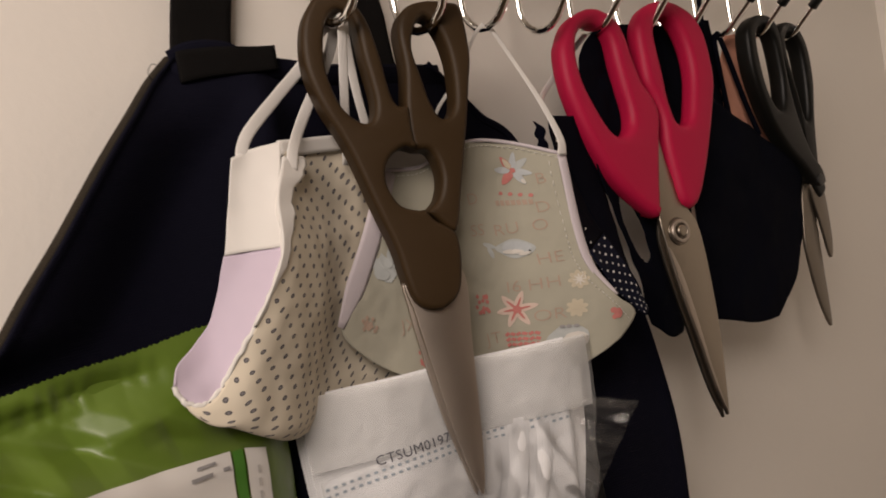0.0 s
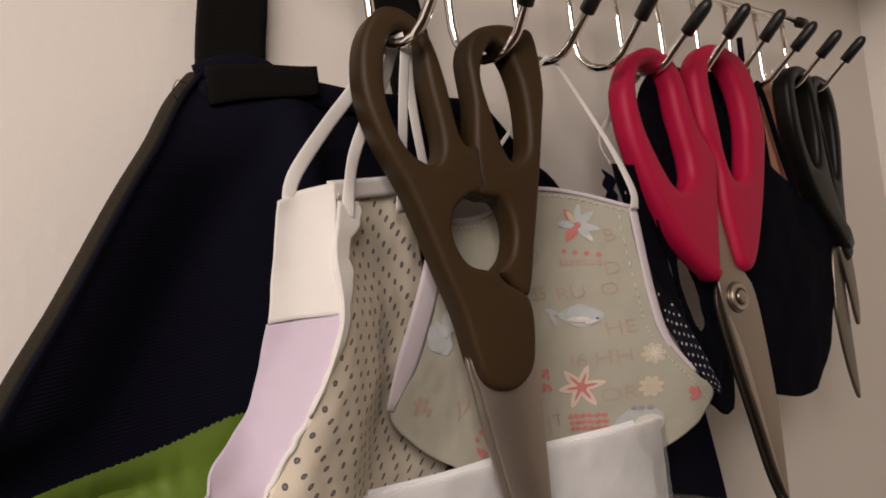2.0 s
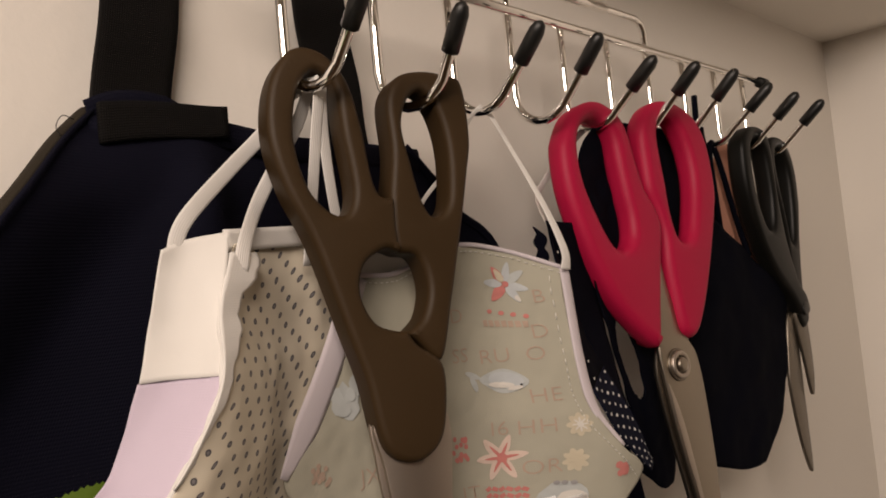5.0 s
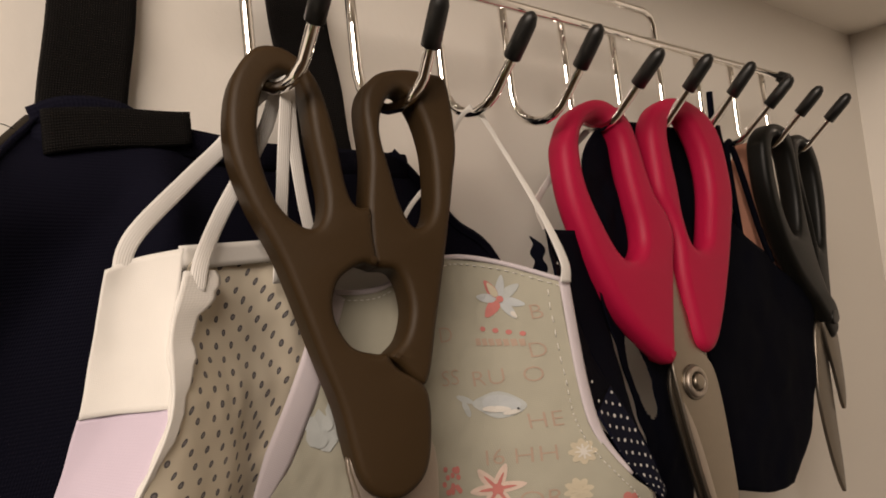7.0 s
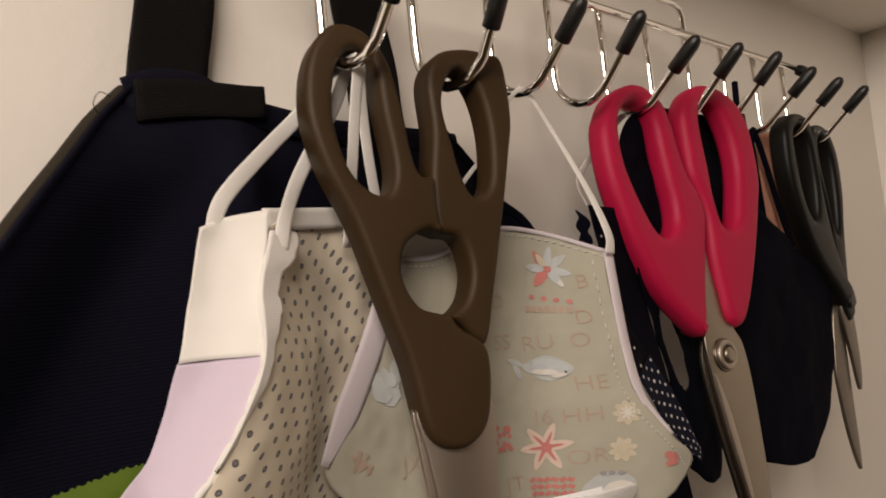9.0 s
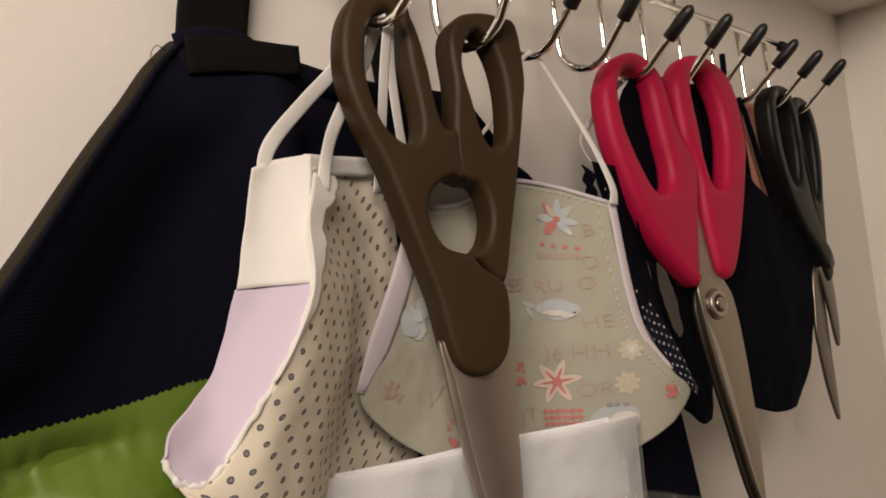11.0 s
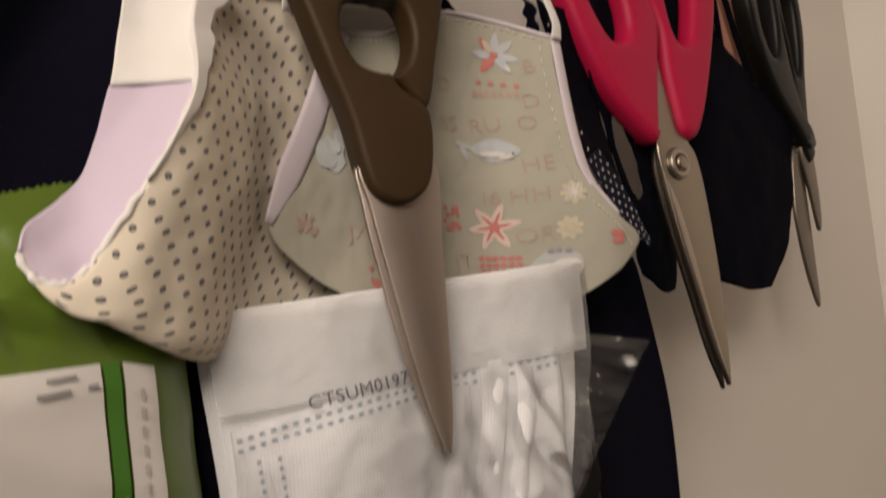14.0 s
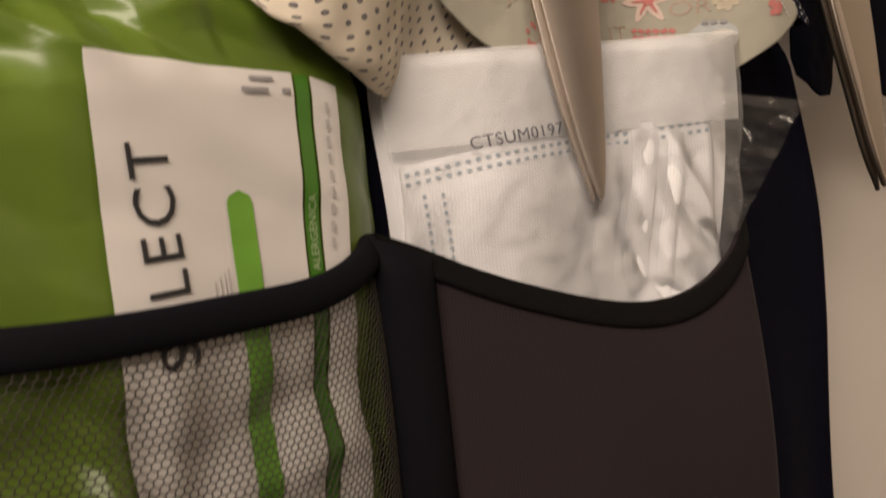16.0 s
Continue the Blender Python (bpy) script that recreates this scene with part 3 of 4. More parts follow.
# ---- black apron with two pockets ----
def apron_depth(x, z):
    flare = max(0.0, min(1.0, (x - 0.26) / 0.075)) * max(0.0, min(1.0, (1.505 - z) / 0.065))
    side = max(0.0, min(1.0, (0.0965 + 0.79 * (z - 1.491) - x) / 0.045)) * max(0.0, min(1.0, (1.588 - z) / 0.03)) * max(0.0, min(1.0, (z - 1.468) / 0.02))
    return 0.3195 - 0.0165 * side * side * (3 - 2 * side) + 0.0028 * math.sin(x * 62 + z * 9) + 0.0006 * math.sin(x * 110 - z * 40) - 0.031 * flare * flare * (3 - 2 * flare) - 0.006 * math.exp(-((x - 0.166 + 0.10 * (z - 1.55)) / 0.009) ** 2) * max(0.0, min(1.0, (z - 1.44) / 0.05)) * max(0.0, min(1.0, (1.585 - z) / 0.02))


def apron():
    a = thing("apron", "black cotton apron with two pockets hanging against the wall", "apron")
    left = [(0.000, 0, 1.16), (0.000, 0, 1.36), (0.020, 0, 1.435), (0.0535, 0, 1.491), (0.0755, 0, 1.5205), (0.0983, 0, 1.551), (0.1162, 0, 1.5725), (0.1302, 0, 1.5865)]
    right = [(0.356, 0, 1.16), (0.361, 0, 1.30), (0.362, 0, 1.337), (0.361, 0, 1.388), (0.351, 0, 1.438), (0.334, 0, 1.478), (0.312, 0, 1.541), (0.288, 0, 1.558), (0.268, 0, 1.573), (0.256, 0, 1.5835)]
    l, r = edge_of(left), edge_of(right)

    def f(u, v):
        p, q = l(v), r(v)
        x, z = p.x * (1 - u) + q.x * u, p.z * (1 - u) + q.z * u
        return (x, apron_depth(x, z) - 0.003 * (abs(2 * u - 1) > 0.985), z)
    sheet("bib", f, 90, 90, black_cloth, a, "black cotton apron front", 0.0012, (0.40, 0.43))
    for line, name in ((left, "edge_binding"), (right, "edge_binding")):
        back = 0.0032 if line is left else -0.001
        pts = [(p.x, apron_depth(p.x, p.z) + back, p.z) for p in smooth_line(line, 6)]
        if line is left:
            tube(name, pts, 0.0021, hem_cloth, a, "rolled dark hem", 10, 2.2, (0, 1, 0))
        else:
            tube(name, pts, 0.0022, black_cloth, a, "rolled dark hem", 8, 0.35, (0, 1, 0))
    top = [(0.129, 1.5865), (0.150, 1.5872), (0.174, 1.5865), (0.2, 1.5845), (0.262, 1.5825)]
    tube("top_hem", [(p[0], apron_depth(*p) - 0.001, p[1] - 0.004) for p in top], 0.0048, black_cloth, a, "stitched black top hem", 10, 0.35, (0, 1, 0))

    def strap(u, v, x, z, lean, w):
        zz = z + v * 0.118
        return (x + lean * (zz - z) + (u - 0.5) * w, 0.3212 + 0.0006 * math.sin(v * 20), zz)
    sheet("neck_strap", lambda u, v: strap(u, v, 0.1442, 1.588, 0.16, 0.0255), 8, 30, webbing, a, "black woven neck strap", 0.0022)
    sheet("neck_strap", lambda u, v: strap(u, v, 0.2290, 1.580, -0.12, 0.0240), 8, 30, webbing, a, "black woven neck strap", 0.0022)
    sheet("strap_end", lambda u, v: (0.1310 + 0.0430 * u, 0.3146, 1.5757 + 0.0060 * u + (0.0125 - 0.0025 * u) * v + 0.0006 * math.sin(u * 5)), 16, 6, webbing, a, "folded black strap end", 0.0022)
    tube("strap_fold", smooth_line([(0.1290, 0.3172, 1.5865), (0.1360, 0.3160, 1.5895), (0.1440, 0.3155, 1.5905), (0.1530, 0.3158, 1.5898), (0.1590, 0.3168, 1.5872)], 5), 0.0030, black_cloth, a, "folded black webbing", 10, 0.4, (0, 1, 0))
    tube("loose_thread", smooth_line([(0.1215, 0.3150, 1.5755), (0.1180, 0.3130, 1.5790), (0.1195, 0.3120, 1.5825), (0.1235, 0.3140, 1.5822)], 5), 0.00014, rubber, a, "", 5)

    # cloth pocket
    rim = edge_of([(0.1460, 0.3080, 1.3890), (0.1550, 0.3005, 1.3838), (0.1720, 0.2935, 1.3745), (0.1900, 0.2868, 1.3665), (0.2150, 0.2780, 1.3580), (0.2350, 0.2710, 1.3555), (0.2500, 0.2652, 1.3595),
                   (0.2620, 0.2610, 1.3695), (0.2700, 0.2615, 1.3800), (0.2800, 0.2750, 1.3840), (0.2920, 0.3010, 1.3850), (0.2960, 0.3170, 1.3850)])

    def pocket(u, v):
        p = rim(u)
        z = 1.165 + (p.z - 1.165) * v
        puff = 0.006 * math.sin(math.pi * min(1, (1 - v) * 1.4)) * math.sin(math.pi * u)
        return (p.x + 0.004 * (1 - v), p.y - puff + (0.0008 * math.sin(u * 26 + v * 6) - 0.0045 * math.exp(-((u - 0.30 - 0.08 * v) / 0.07) ** 2)) * (1 - v), z)
    sheet("cloth_pocket", pocket, 60, 40, pocket_cloth, a, "dark brown-black cloth pocket", 0.001, (0.22, 0.2))
    sheet("pocket_hem", lambda u, v: rim(u) + Vector((0, -0.0020 - 0.0008 * (1 - v), -0.0085 * (1 - v))), 60, 4, webbing, a, "ribbed black pocket hem", 0.0012, (0.22, 0.0085))
    # mesh pocket
    band = edge_of([(-0.004, 0.2930, 1.3800), (0.010, 0.2770, 1.3765), (0.035, 0.2720, 1.3740), (0.060, 0.2745, 1.3730), (0.0860, 0.2800, 1.3732), (0.1130, 0.2865, 1.3742), (0.1300, 0.2920, 1.3785), (0.1400, 0.2990, 1.3850), (0.1440, 0.3100, 1.3900)])
    tube("pocket_binding", [band(i / 50) for i in range(51)], 0.0050, binding_cloth, a, "black elastic pocket binding", 12, 0.35, (0, 1, 0))
    verts, faces = [], []
    cell, row = 0.00215, 0.00187
    for j in range(64):
        for i in range(70):
            cx, cz = (i + 0.5 * (j % 2)) * cell, 0.004 + j * row
            base = len(verts)
            for rr in (0.58, 0.488):
                for q in range(6):
                    w = math.pi / 3 * q + math.pi / 6
                    px = cx + cell * rr * math.cos(w)
                    pz = cz + cell * rr * math.sin(w) * 1.04
                    p = band(min(max(px / 0.152, 0), 1))
                    y = p.y + 0.0006 - 0.002 * math.sin(min(1, pz / 0.1) * 3.1)
                    verts.append((p.x, y - 0.0003 * (rr < 0.5) + 0.0008 * math.sin(px * 260) * min(1, pz / 0.03), p.z - pz))
            for q in range(6):
                n = (q + 1) % 6
                faces.append((base + q, base + n, base + 6 + n, base + 6 + q))
    net = link_mesh("pocket_net", verts, faces, net_thread, a, "dark hexagonal mesh netting", smooth=False)
    tagged(net, kind="stuff")
    md = net.modifiers.new("thickness", "SOLIDIFY")
    md.thickness = 0.0002
    # cloth strip between the pockets, widened in black as the shade of the fold
    sheet("pocket_shade_strip", lambda u, v: (0.139 + 0.021 * u, 0.2985 - 0.004 * u - 0.003 * math.sin(u * 3.14) + 0.012 * max(0, u - 0.85), 1.16 + (0.228 - 0.010 * u) * v), 8, 20, binding_cloth, a, "black cloth strip between the pockets, widened over the shaded fold", 0.001)
    return a


apron()


# ---- green pack of wipes in the mesh pocket ----
def facet(x, z, cell, seed):
    """Flat, sharp-edged facets between random heights."""
    w = noise.noise_vector(Vector((x * 18, z * 18, seed))) * 0.35
    a, b = x / cell + z / cell * 0.4 + w.x, z / cell - x / cell * 0.25 + w.y
    i, j = math.floor(a), math.floor(b)
    fa, fb = a - i, b - j

    def high(p, q):
        return noise.cell(Vector((p + 0.5, q + 0.5, seed + 0.5))) - 0.5
    if fa + fb < 1:
        return high(i, j) + (high(i + 1, j) - high(i, j)) * fa + (high(i, j + 1) - high(i, j)) * fb
    return high(i + 1, j + 1) + (high(i, j + 1) - high(i + 1, j + 1)) * (1 - fa) + (high(i + 1, j) - high(i + 1, j + 1)) * (1 - fb)


def pack_top(x):
    return 1.4725 + 0.0085 * max(-0.6, min(1.0, (x - 0.047) / 0.066)) + 0.0004 * math.sin(x * 120)


def pack_depth(x, z):
    peak = pack_top(x)
    d = x - 0.050
    body = 0.2772 + (0.245 if d > 0 else -0.16) * (math.sqrt(d * d + 0.00010) - 0.010)
    body += 0.010 * max(0.0, (x - 0.128) / 0.02) ** 2
    h = math.sin(max(0.0, min(1.0, (peak - z) / 0.050)) * math.pi / 2)
    top = max(0.10, min(1.0, (z - 1.428) / 0.022), 0.42 * min(1.0, (1.374 - z) / 0.03))
    fold = 0.80 * facet(x, z, 0.021, 3) + 0.24 * facet(x, z, 0.0095, 8)
    fold += 0.06 * math.sin(x * 900 + 9 * noise.noise(Vector((x * 60, z * 20, 1)))) * max(0.0, min(1.0, (z - peak + 0.0155) / 0.008))
    soft = noise.noise(Vector((x * 24 + z * 30, z * 20, 9)))
    calm = 1 - 0.8 * max(0.0, min(1.0, (x - 0.085) / 0.02)) * max(0.0, min(1.0, (z - 1.445) / 0.01))
    return 0.2960 + (body - 0.2960) * (0.12 + 0.88 * h) - 0.0135 * fold * top * calm * (0.3 + 0.7 * h) * min(1.0, max(0.0, peak - z) / 0.008) + 0.0016 * soft + 0.0011 * math.sin(x * 330 + 2.5 * noise.noise(Vector((x * 30, z * 12, 5)))) * max(0.0, min(1.0, (1.372 - z) / 0.02))


def wipes_pack():
    p = thing("wipes_pack", "green plastic pack of wipes with white label in mesh pocket", "wipes pack")

    def edge(z):
        return 0.148 - 0.006 * max(0, (z - 1.44) / 0.04)

    def f(u, v):
        z = 1.20 + 0.2795 * v
        x = -0.018 + (edge(z) + 0.018) * u
        z = 1.20 + (pack_top(x) - 1.20) * v + (0.0006 if int(u * 160) % 2 else 0) * (v > 0.999)
        return (x, pack_depth(x, z), z)
    sheet("front_film", f, 200, 240, green_film, p, "crumpled green plastic film", size=(0.166, 0.28))

    def back(u, v):
        z = 1.20 + 0.2790 * v
        x = -0.018 + (edge(z) + 0.018) * u
        z = 1.20 + (pack_top(x) - 1.2005) * v
        return (x, max(0.2975, pack_depth(x, z) + 0.0015), z)
    sheet("back_film", back, 20, 20, green_film, p, "green plastic film")
    side = 0.0010

    def quad(tl, tr, bl, br, nu=18, nv=24):
        def g(u, v):
            x = (bl[0] * (1 - u) + br[0] * u) * (1 - v) + (tl[0] * (1 - u) + tr[0] * u) * v
            z = (bl[1] * (1 - u) + br[1] * u) * (1 - v) + (tl[1] * (1 - u) + tr[1] * u) * v
            return (x, pack_depth(x, z) - side, z)
        return g, nu, nv
    for name, q, mat, lab in (("label", ((0.0592, 1.4378), (0.1164, 1.4356), (0.0590, 1.300), (0.1120, 1.300)), label_white, "white printed label"),
                              ("label", ((0.1225, 1.4350), (0.1318, 1.4325), (0.1182, 1.300), (0.1285, 1.300)), label_white, "narrow white side label")):
        g, nu, nv = quad(*q)
        sheet(name, g, nu, nv * 2, mat, p, lab)
    g, nu, nv = quad((0.1172, 1.4352), (0.1216, 1.4350), (0.1128, 1.300), (0.1174, 1.300), 4)
    sheet("stripe", g, nu, nv * 2, deep_green, p, "deep green stripe")
    def tabf(u, v):
        z = 1.300 + 0.1042 * v
        half = 0.0039 * math.sqrt(max(0.0, 1 - max(0, (z - 1.4003) / 0.0039) ** 2))
        x = 0.0954 + half * (2 * u - 1)
        return (x, pack_depth(x, z) - 0.0014, z)
    sheet("tab", tabf, 6, 80, leaf_green, p, "leaf green rounded tab")
    lettering("wording", "SELECT", (0.0788, 1.3620), pack_depth, ink, p, "black lettering", 0.0016, 0.0152, 92.5, 1.15)
    lettering("wording", "ALERGÉNICA", (0.1187, 1.3805), pack_depth, soft_green_ink, p, "small pale green lettering", 0.0016, 0.0036, 88, 1.0)
    bars = [bar(0.1060, 1.4335, 0.0075, 0.0011), bar(0.1035, 1.4302, 0.0085, 0.0014), bar(0.1135, 1.4303, 0.0028, 0.0014)]
    for b in bars:
        printed("fine_print", [b], pack_depth, grey_ink, p, lift=0.0017)
    for k in range(9):
        printed("fine_print", [bar(0.1268 - 0.0003 * k, 1.4260 - 0.0048 * k, 0.0013, 0.0030)], pack_depth, light_ink, p, lift=0.0017)
    for k in range(4):
        printed("fine_print", [bar(0.0850 + 0.0014 * k, 1.3770 + 0.001 * k, 0.0005, 0.009)], pack_depth, light_ink, p, lift=0.0017)
    return p


wipes_pack()


# ---- pouch of disposable masks ----
def pouch_depth(x, z):
    return 0.3000 - 0.35 * (x - 0.165) + 0.0016 * math.sin(x * 90) - 0.0022 * math.exp(-((z - 1.40) / 0.03) ** 2)


def mask_pouch():
    p = thing("mask_pouch", "clear plastic pouch of white disposable masks in the cloth pocket", "mask pouch")
    l, r = edge_of([(0.158, 0, 1.335), (0.1552, 0, 1.38), (0.1530, 0, 1.425), (0.1540, 0, 1.4440)]), edge_of([(0.262, 0, 1.335), (0.2695, 0, 1.38), (0.2760, 0, 1.425), (0.2772, 0, 1.4462)])

    def f(u, v, inset=0.0, back=0.0):
        a, b = l(v), r(v)
        x, z = a.x + inset + (b.x - a.x - 2 * inset) * u, a.z * (1 - u) + b.z * u
        return (x, pouch_depth(x, z) + back, z)
    def crumpled(u, v):
        x, y, z = f(u, v)
        k = max(0.0, min(1.0, (u - 0.52) / 0.25)) * max(0.0, min(1.0, (0.80 - v) / 0.2))
        return (x, y - 0.0012 * k - 0.0026 * k * facet(x + z * 0.3, z * 0.32, 0.0050, 12), z)
    sheet("front_film", crumpled, 110, 90, pouch_film, p, "milky clear plastic film", rough=0.0005, scale=80)
    sheet("back_film", lambda u, v: f(u, v, 0, 0.0075), 20, 20, paper_white, p, "milky plastic film")
    sheet("header", lambda u, v: f(u, 0.72 + 0.28 * v, 0.0006, 0.0012), 40, 12, milky_film, p, "doubled sealed plastic header")

    def mask_top(x):
        return 1.4085 + 0.10 * (x - 0.157) + 0.0012 * math.sin((x - 0.157) * 40)
    sheet("folded_mask", lambda u, v: (0.1575 + 0.106 * u, pouch_depth(0.1575 + 0.106 * u, 1.4) + 0.0040 - 0.0010 * math.sin(v * 9), 1.335 + (mask_top(0.1575 + 0.106 * u) - 1.335) * v), 40, 30, paper_white, p, "white non-woven disposable mask", 0.0008, (0.106, 0.08))

    def inner(x, z):
        return pouch_depth(x, z) + 0.0024
    for row in range(2):
        for k in range(34):
            x = 0.1590 + 0.0031 * k
            printed("embossed_mark", [bar(x, mask_top(x) - 0.0030 - 0.0030 * row, 0.0015, 0.0011, 0.10)], inner, blue_ink, p, lift=0.0004)
    for col in range(2):
        for k in range(16):
            printed("embossed_mark", [bar(0.1635 + 0.0056 * col + 0.00022 * k, 1.3985 - 0.0029 * k, 0.0010, 0.0013)], inner, blue_ink, p, lift=0.0004)
    sheet("mask_seam", lambda u, v: (0.1660 + 0.0022 * u, inner(0.166, 1.38) - 0.0007, 1.340 + 0.060 * v), 2, 12, paper_white, p, "white welded seam")
    def fluff(u, v, x, w, top, depth):
        px = x + w * (u - 0.5) + 0.004 * v - 0.002 * math.sin(v * 5)
        pz = 1.345 + (top - 1.345) * v
        return (px, inner(px, pz) - depth * math.sin(math.pi * u) - 0.0006, pz)
    sheet("ear_loop", lambda u, v: fluff(u, v, 0.2340, 0.0085, 1.4165, 0.0009), 10, 40, paper_white, p, "white ribbed ear loop", rough=0.0004, scale=90)
    sheet("ear_loop", lambda u, v: fluff(u, v, 0.2440, 0.0060, 1.4120, 0.0012), 10, 40, paper_white, p, "white ribbed ear loop", rough=0.0005, scale=90, seed=4)
    sheet("mask_fold", lambda u, v: fluff(u, v, 0.2215, 0.0080, 1.4100, 0.0007), 10, 30, paper_white, p, "white folded mask edge", rough=0.0005, scale=90, seed=9)
    lettering("wording", "CTSUM0197", (0.1765, 1.4118), pouch_depth, slate_ink, p, "dark grey printed code", 0.0020, 0.0058, 5, 1.04)
    for k in range(5):
        printed("fine_print", [bar(0.2320 + 0.0022 * k, 1.4185 + 0.0004 * k, 0.0015, 0.0012)], inner, grey_ink, p, lift=0.0008)
        printed("fine_print", [bar(0.2312 + 0.0022 * k, 1.4148 + 0.0004 * k, 0.0015, 0.0012)], inner, grey_ink, p, lift=0.0008)
    return p


def clear_bag():
    b = thing("plastic_bag", "crinkled clear plastic bag with a serrated edge behind the pouch", "plastic bag")

    def f(u, v):
        w = u * (0.10 + 0.90 * v)
        z = 1.376 + v * (0.0470 - 0.0065 * u)
        if v > 0.99:
            z += 0.0009 * (int(u * 60) % 2)
        crease = 0.0050 * facet(w * 0.027, z, 0.011, 5) + 0.0024 * facet(w * 0.027, z, 0.0055, 6)
        return (0.2620 + 0.0165 * w + crease, 0.2590 - 0.0215 * w + 0.5 * crease, z)
    sheet("film", f, 90, 80, clear_film, b, "crinkled clear plastic film")
    sheet("seal", lambda u, v: Vector(f(u, 0.93 + 0.07 * v)) + Vector((0, -0.0006, 0)), 60, 6, clear_film, b, "serrated heat-sealed strip")
    return b


mask_pouch()
clear_bag()


# ---- cloth face masks ----
def ear_loop(parent, pts, width=0.0025, label="flat white elastic loop", side=(0, 1, 0)):
    tube("ear_loop", smooth_line(pts, 8), width, elastic, parent, label, 12, 0.13, side)


def dotted_mask():
    m = thing("face_mask", "cream dotted cotton mask with lilac lining hung by white elastic", "face mask", "cloth face masks")
    fold = [(0.0982, 0.2862, 1.4640), (0.1008, 0.2847, 1.4580), (0.1062, 0.2832, 1.4556), (0.1125, 0.2832, 1.4585), (0.1190, 0.2815, 1.4670), (0.1270, 0.2780, 1.4780), (0.1355, 0.2765, 1.4900), (0.1440, 0.2780, 1.5050), (0.1470, 0.2820, 1.5230), (0.1548, 0.2875, 1.5395)]
    far = [(0.2090, 0.3120, 1.4370), (0.2070, 0.3115, 1.4700), (0.2060, 0.3080, 1.5100), (0.2040, 0.3060, 1.5430)]
    low = [fold[0], (0.1010, 0.2840, 1.4572), (0.1055, 0.2826, 1.4525), (0.1125, 0.2826, 1.4490), (0.1235, 0.2847, 1.4415), (0.1350, 0.2890, 1.4350), (0.1460, 0.2975, 1.4315), (0.1560, 0.3055, 1.4310), (0.1720, 0.3120, 1.4320), far[0]]
    top = [fold[-1], (0.1640, 0.2960, 1.5440), (0.1780, 0.3020, 1.5445), far[-1]]
    sheet("outer_fabric", patch(fold, far, low, top), 60, 60, dotted_cotton, m, "cream cotton with small grey dots", 0.0008, None, 0.0014, 2, 55, arc=True)
    left = [(0.0982, 0.2863, 1.4641), (0.1012, 0.2880, 1.4705), (0.1102, 0.2915, 1.4765), (0.1185, 0.2935, 1.4850), (0.1268, 0.2920, 1.5080), (0.1355, 0.2925, 1.5415)]
    inner = [Vector(q) + Vector((0.0006, 0.0016, 0.0004)) for q in fold]
    f = patch(left, inner, [left[0], inner[0]], [left[-1], (0.1440, 0.2915, 1.5418), inner[-1]])

    def hollow(u, v):
        p = f(u, v)
        p.y += 0.0035 * math.sin(math.pi * u) * (1 - v * 0.6) * min(1.0, v * 2.5) - 0.001
        return p
    cut = 0.590
    sheet("lining", lambda u, v: hollow(u, v * (cut + 0.085 * u)), 24, 40, lilac, m, "pale lilac cotton lining", 0.0008, (0.02, 0.06), 0.0014, 5, 55)
    sheet("lining_panel", lambda u, v: hollow(u, (cut + 0.085 * u) * (1 - v) + v) + Vector((0, -0.0006, 0.0062 * u * v ** 3)), 24, 24, white_cotton, m, "white cotton lining panel", 0.0004, (0.02, 0.04), 0.0013, 6, 55)
    tube("edge_seam", [q + Vector((0.0003 * math.sin(i * 1.3), 0, 0.0003 * math.sin(i * 1.9))) for i, q in enumerate(smooth_line(fold, 8))], [0.0010 + 0.00012 * math.sin(i * 0.9) for i in range(73)], white_cotton, m, "white stitched edge", 8)
    fold_line = edge_of(fold)
    sheet("casing", lambda u, v: fold_line(0.40 + 0.60 * v) + Vector((-0.0008 + 0.0135 * u * (0.04 + 0.96 * v ** 1.5) * (1 + 0.14 * math.sin(v * 23) + 0.06 * math.sin(v * 61)), -0.0014 + 0.0042 * u * v, 0.0004)), 8, 30, white_cotton, m, "white elastic casing", 0.0008, (0.005, 0.04))
    sheet("rear_hem", lambda u, v: (0.1575 + 0.0435 * u, 0.2945 + 0.0115 * u, 1.5408 + 0.0030 * u + 0.0068 * v), 16, 4, white_cotton, m, "white hem behind", 0.0008, (0.05, 0.008))
    hang = (0.1918, 0.2860, 1.5945)
    ear_loop(m, [(0.1395, 0.2920, 1.5380), (0.1414, 0.2918, 1.5460), (0.1475, 0.2930, 1.5535), (0.1655, 0.3000, 1.5680), (0.1800, 0.3025, 1.5805), (0.1870, 0.2960, 1.5925), hang])
    ear_loop(m, [(0.1572, 0.2860, 1.5350), (0.1605, 0.2880, 1.5430), (0.1720, 0.2975, 1.5560), (0.1830, 0.3010, 1.5700), (0.1895, 0.2970, 1.5830), (0.1905, 0.2910, 1.5920), hang])
    return m


def mint_depth(x, z):
    low = max(0.0, min(1.0, (1.525 - z) / 0.05))

    def turn(d):
        return 0.5 * (d + math.sqrt(d * d + 0.00006))
    bend = (0.72 + 0.13 * low) * turn(x - 0.262 + 0.010 * low) - 1.0 * low * turn(x - 0.288)
    return 0.2984 - 0.185 * (x - 0.2) - bend + 0.0007 * math.sin(x * 70 + z * 45) + 0.0006 * math.sin(z * 130 - x * 30) + 0.0011 * noise.noise(Vector((x * 90, z * 60, 4))) + 0.0004 * noise.noise(Vector((x * 260, z * 190, 7)))


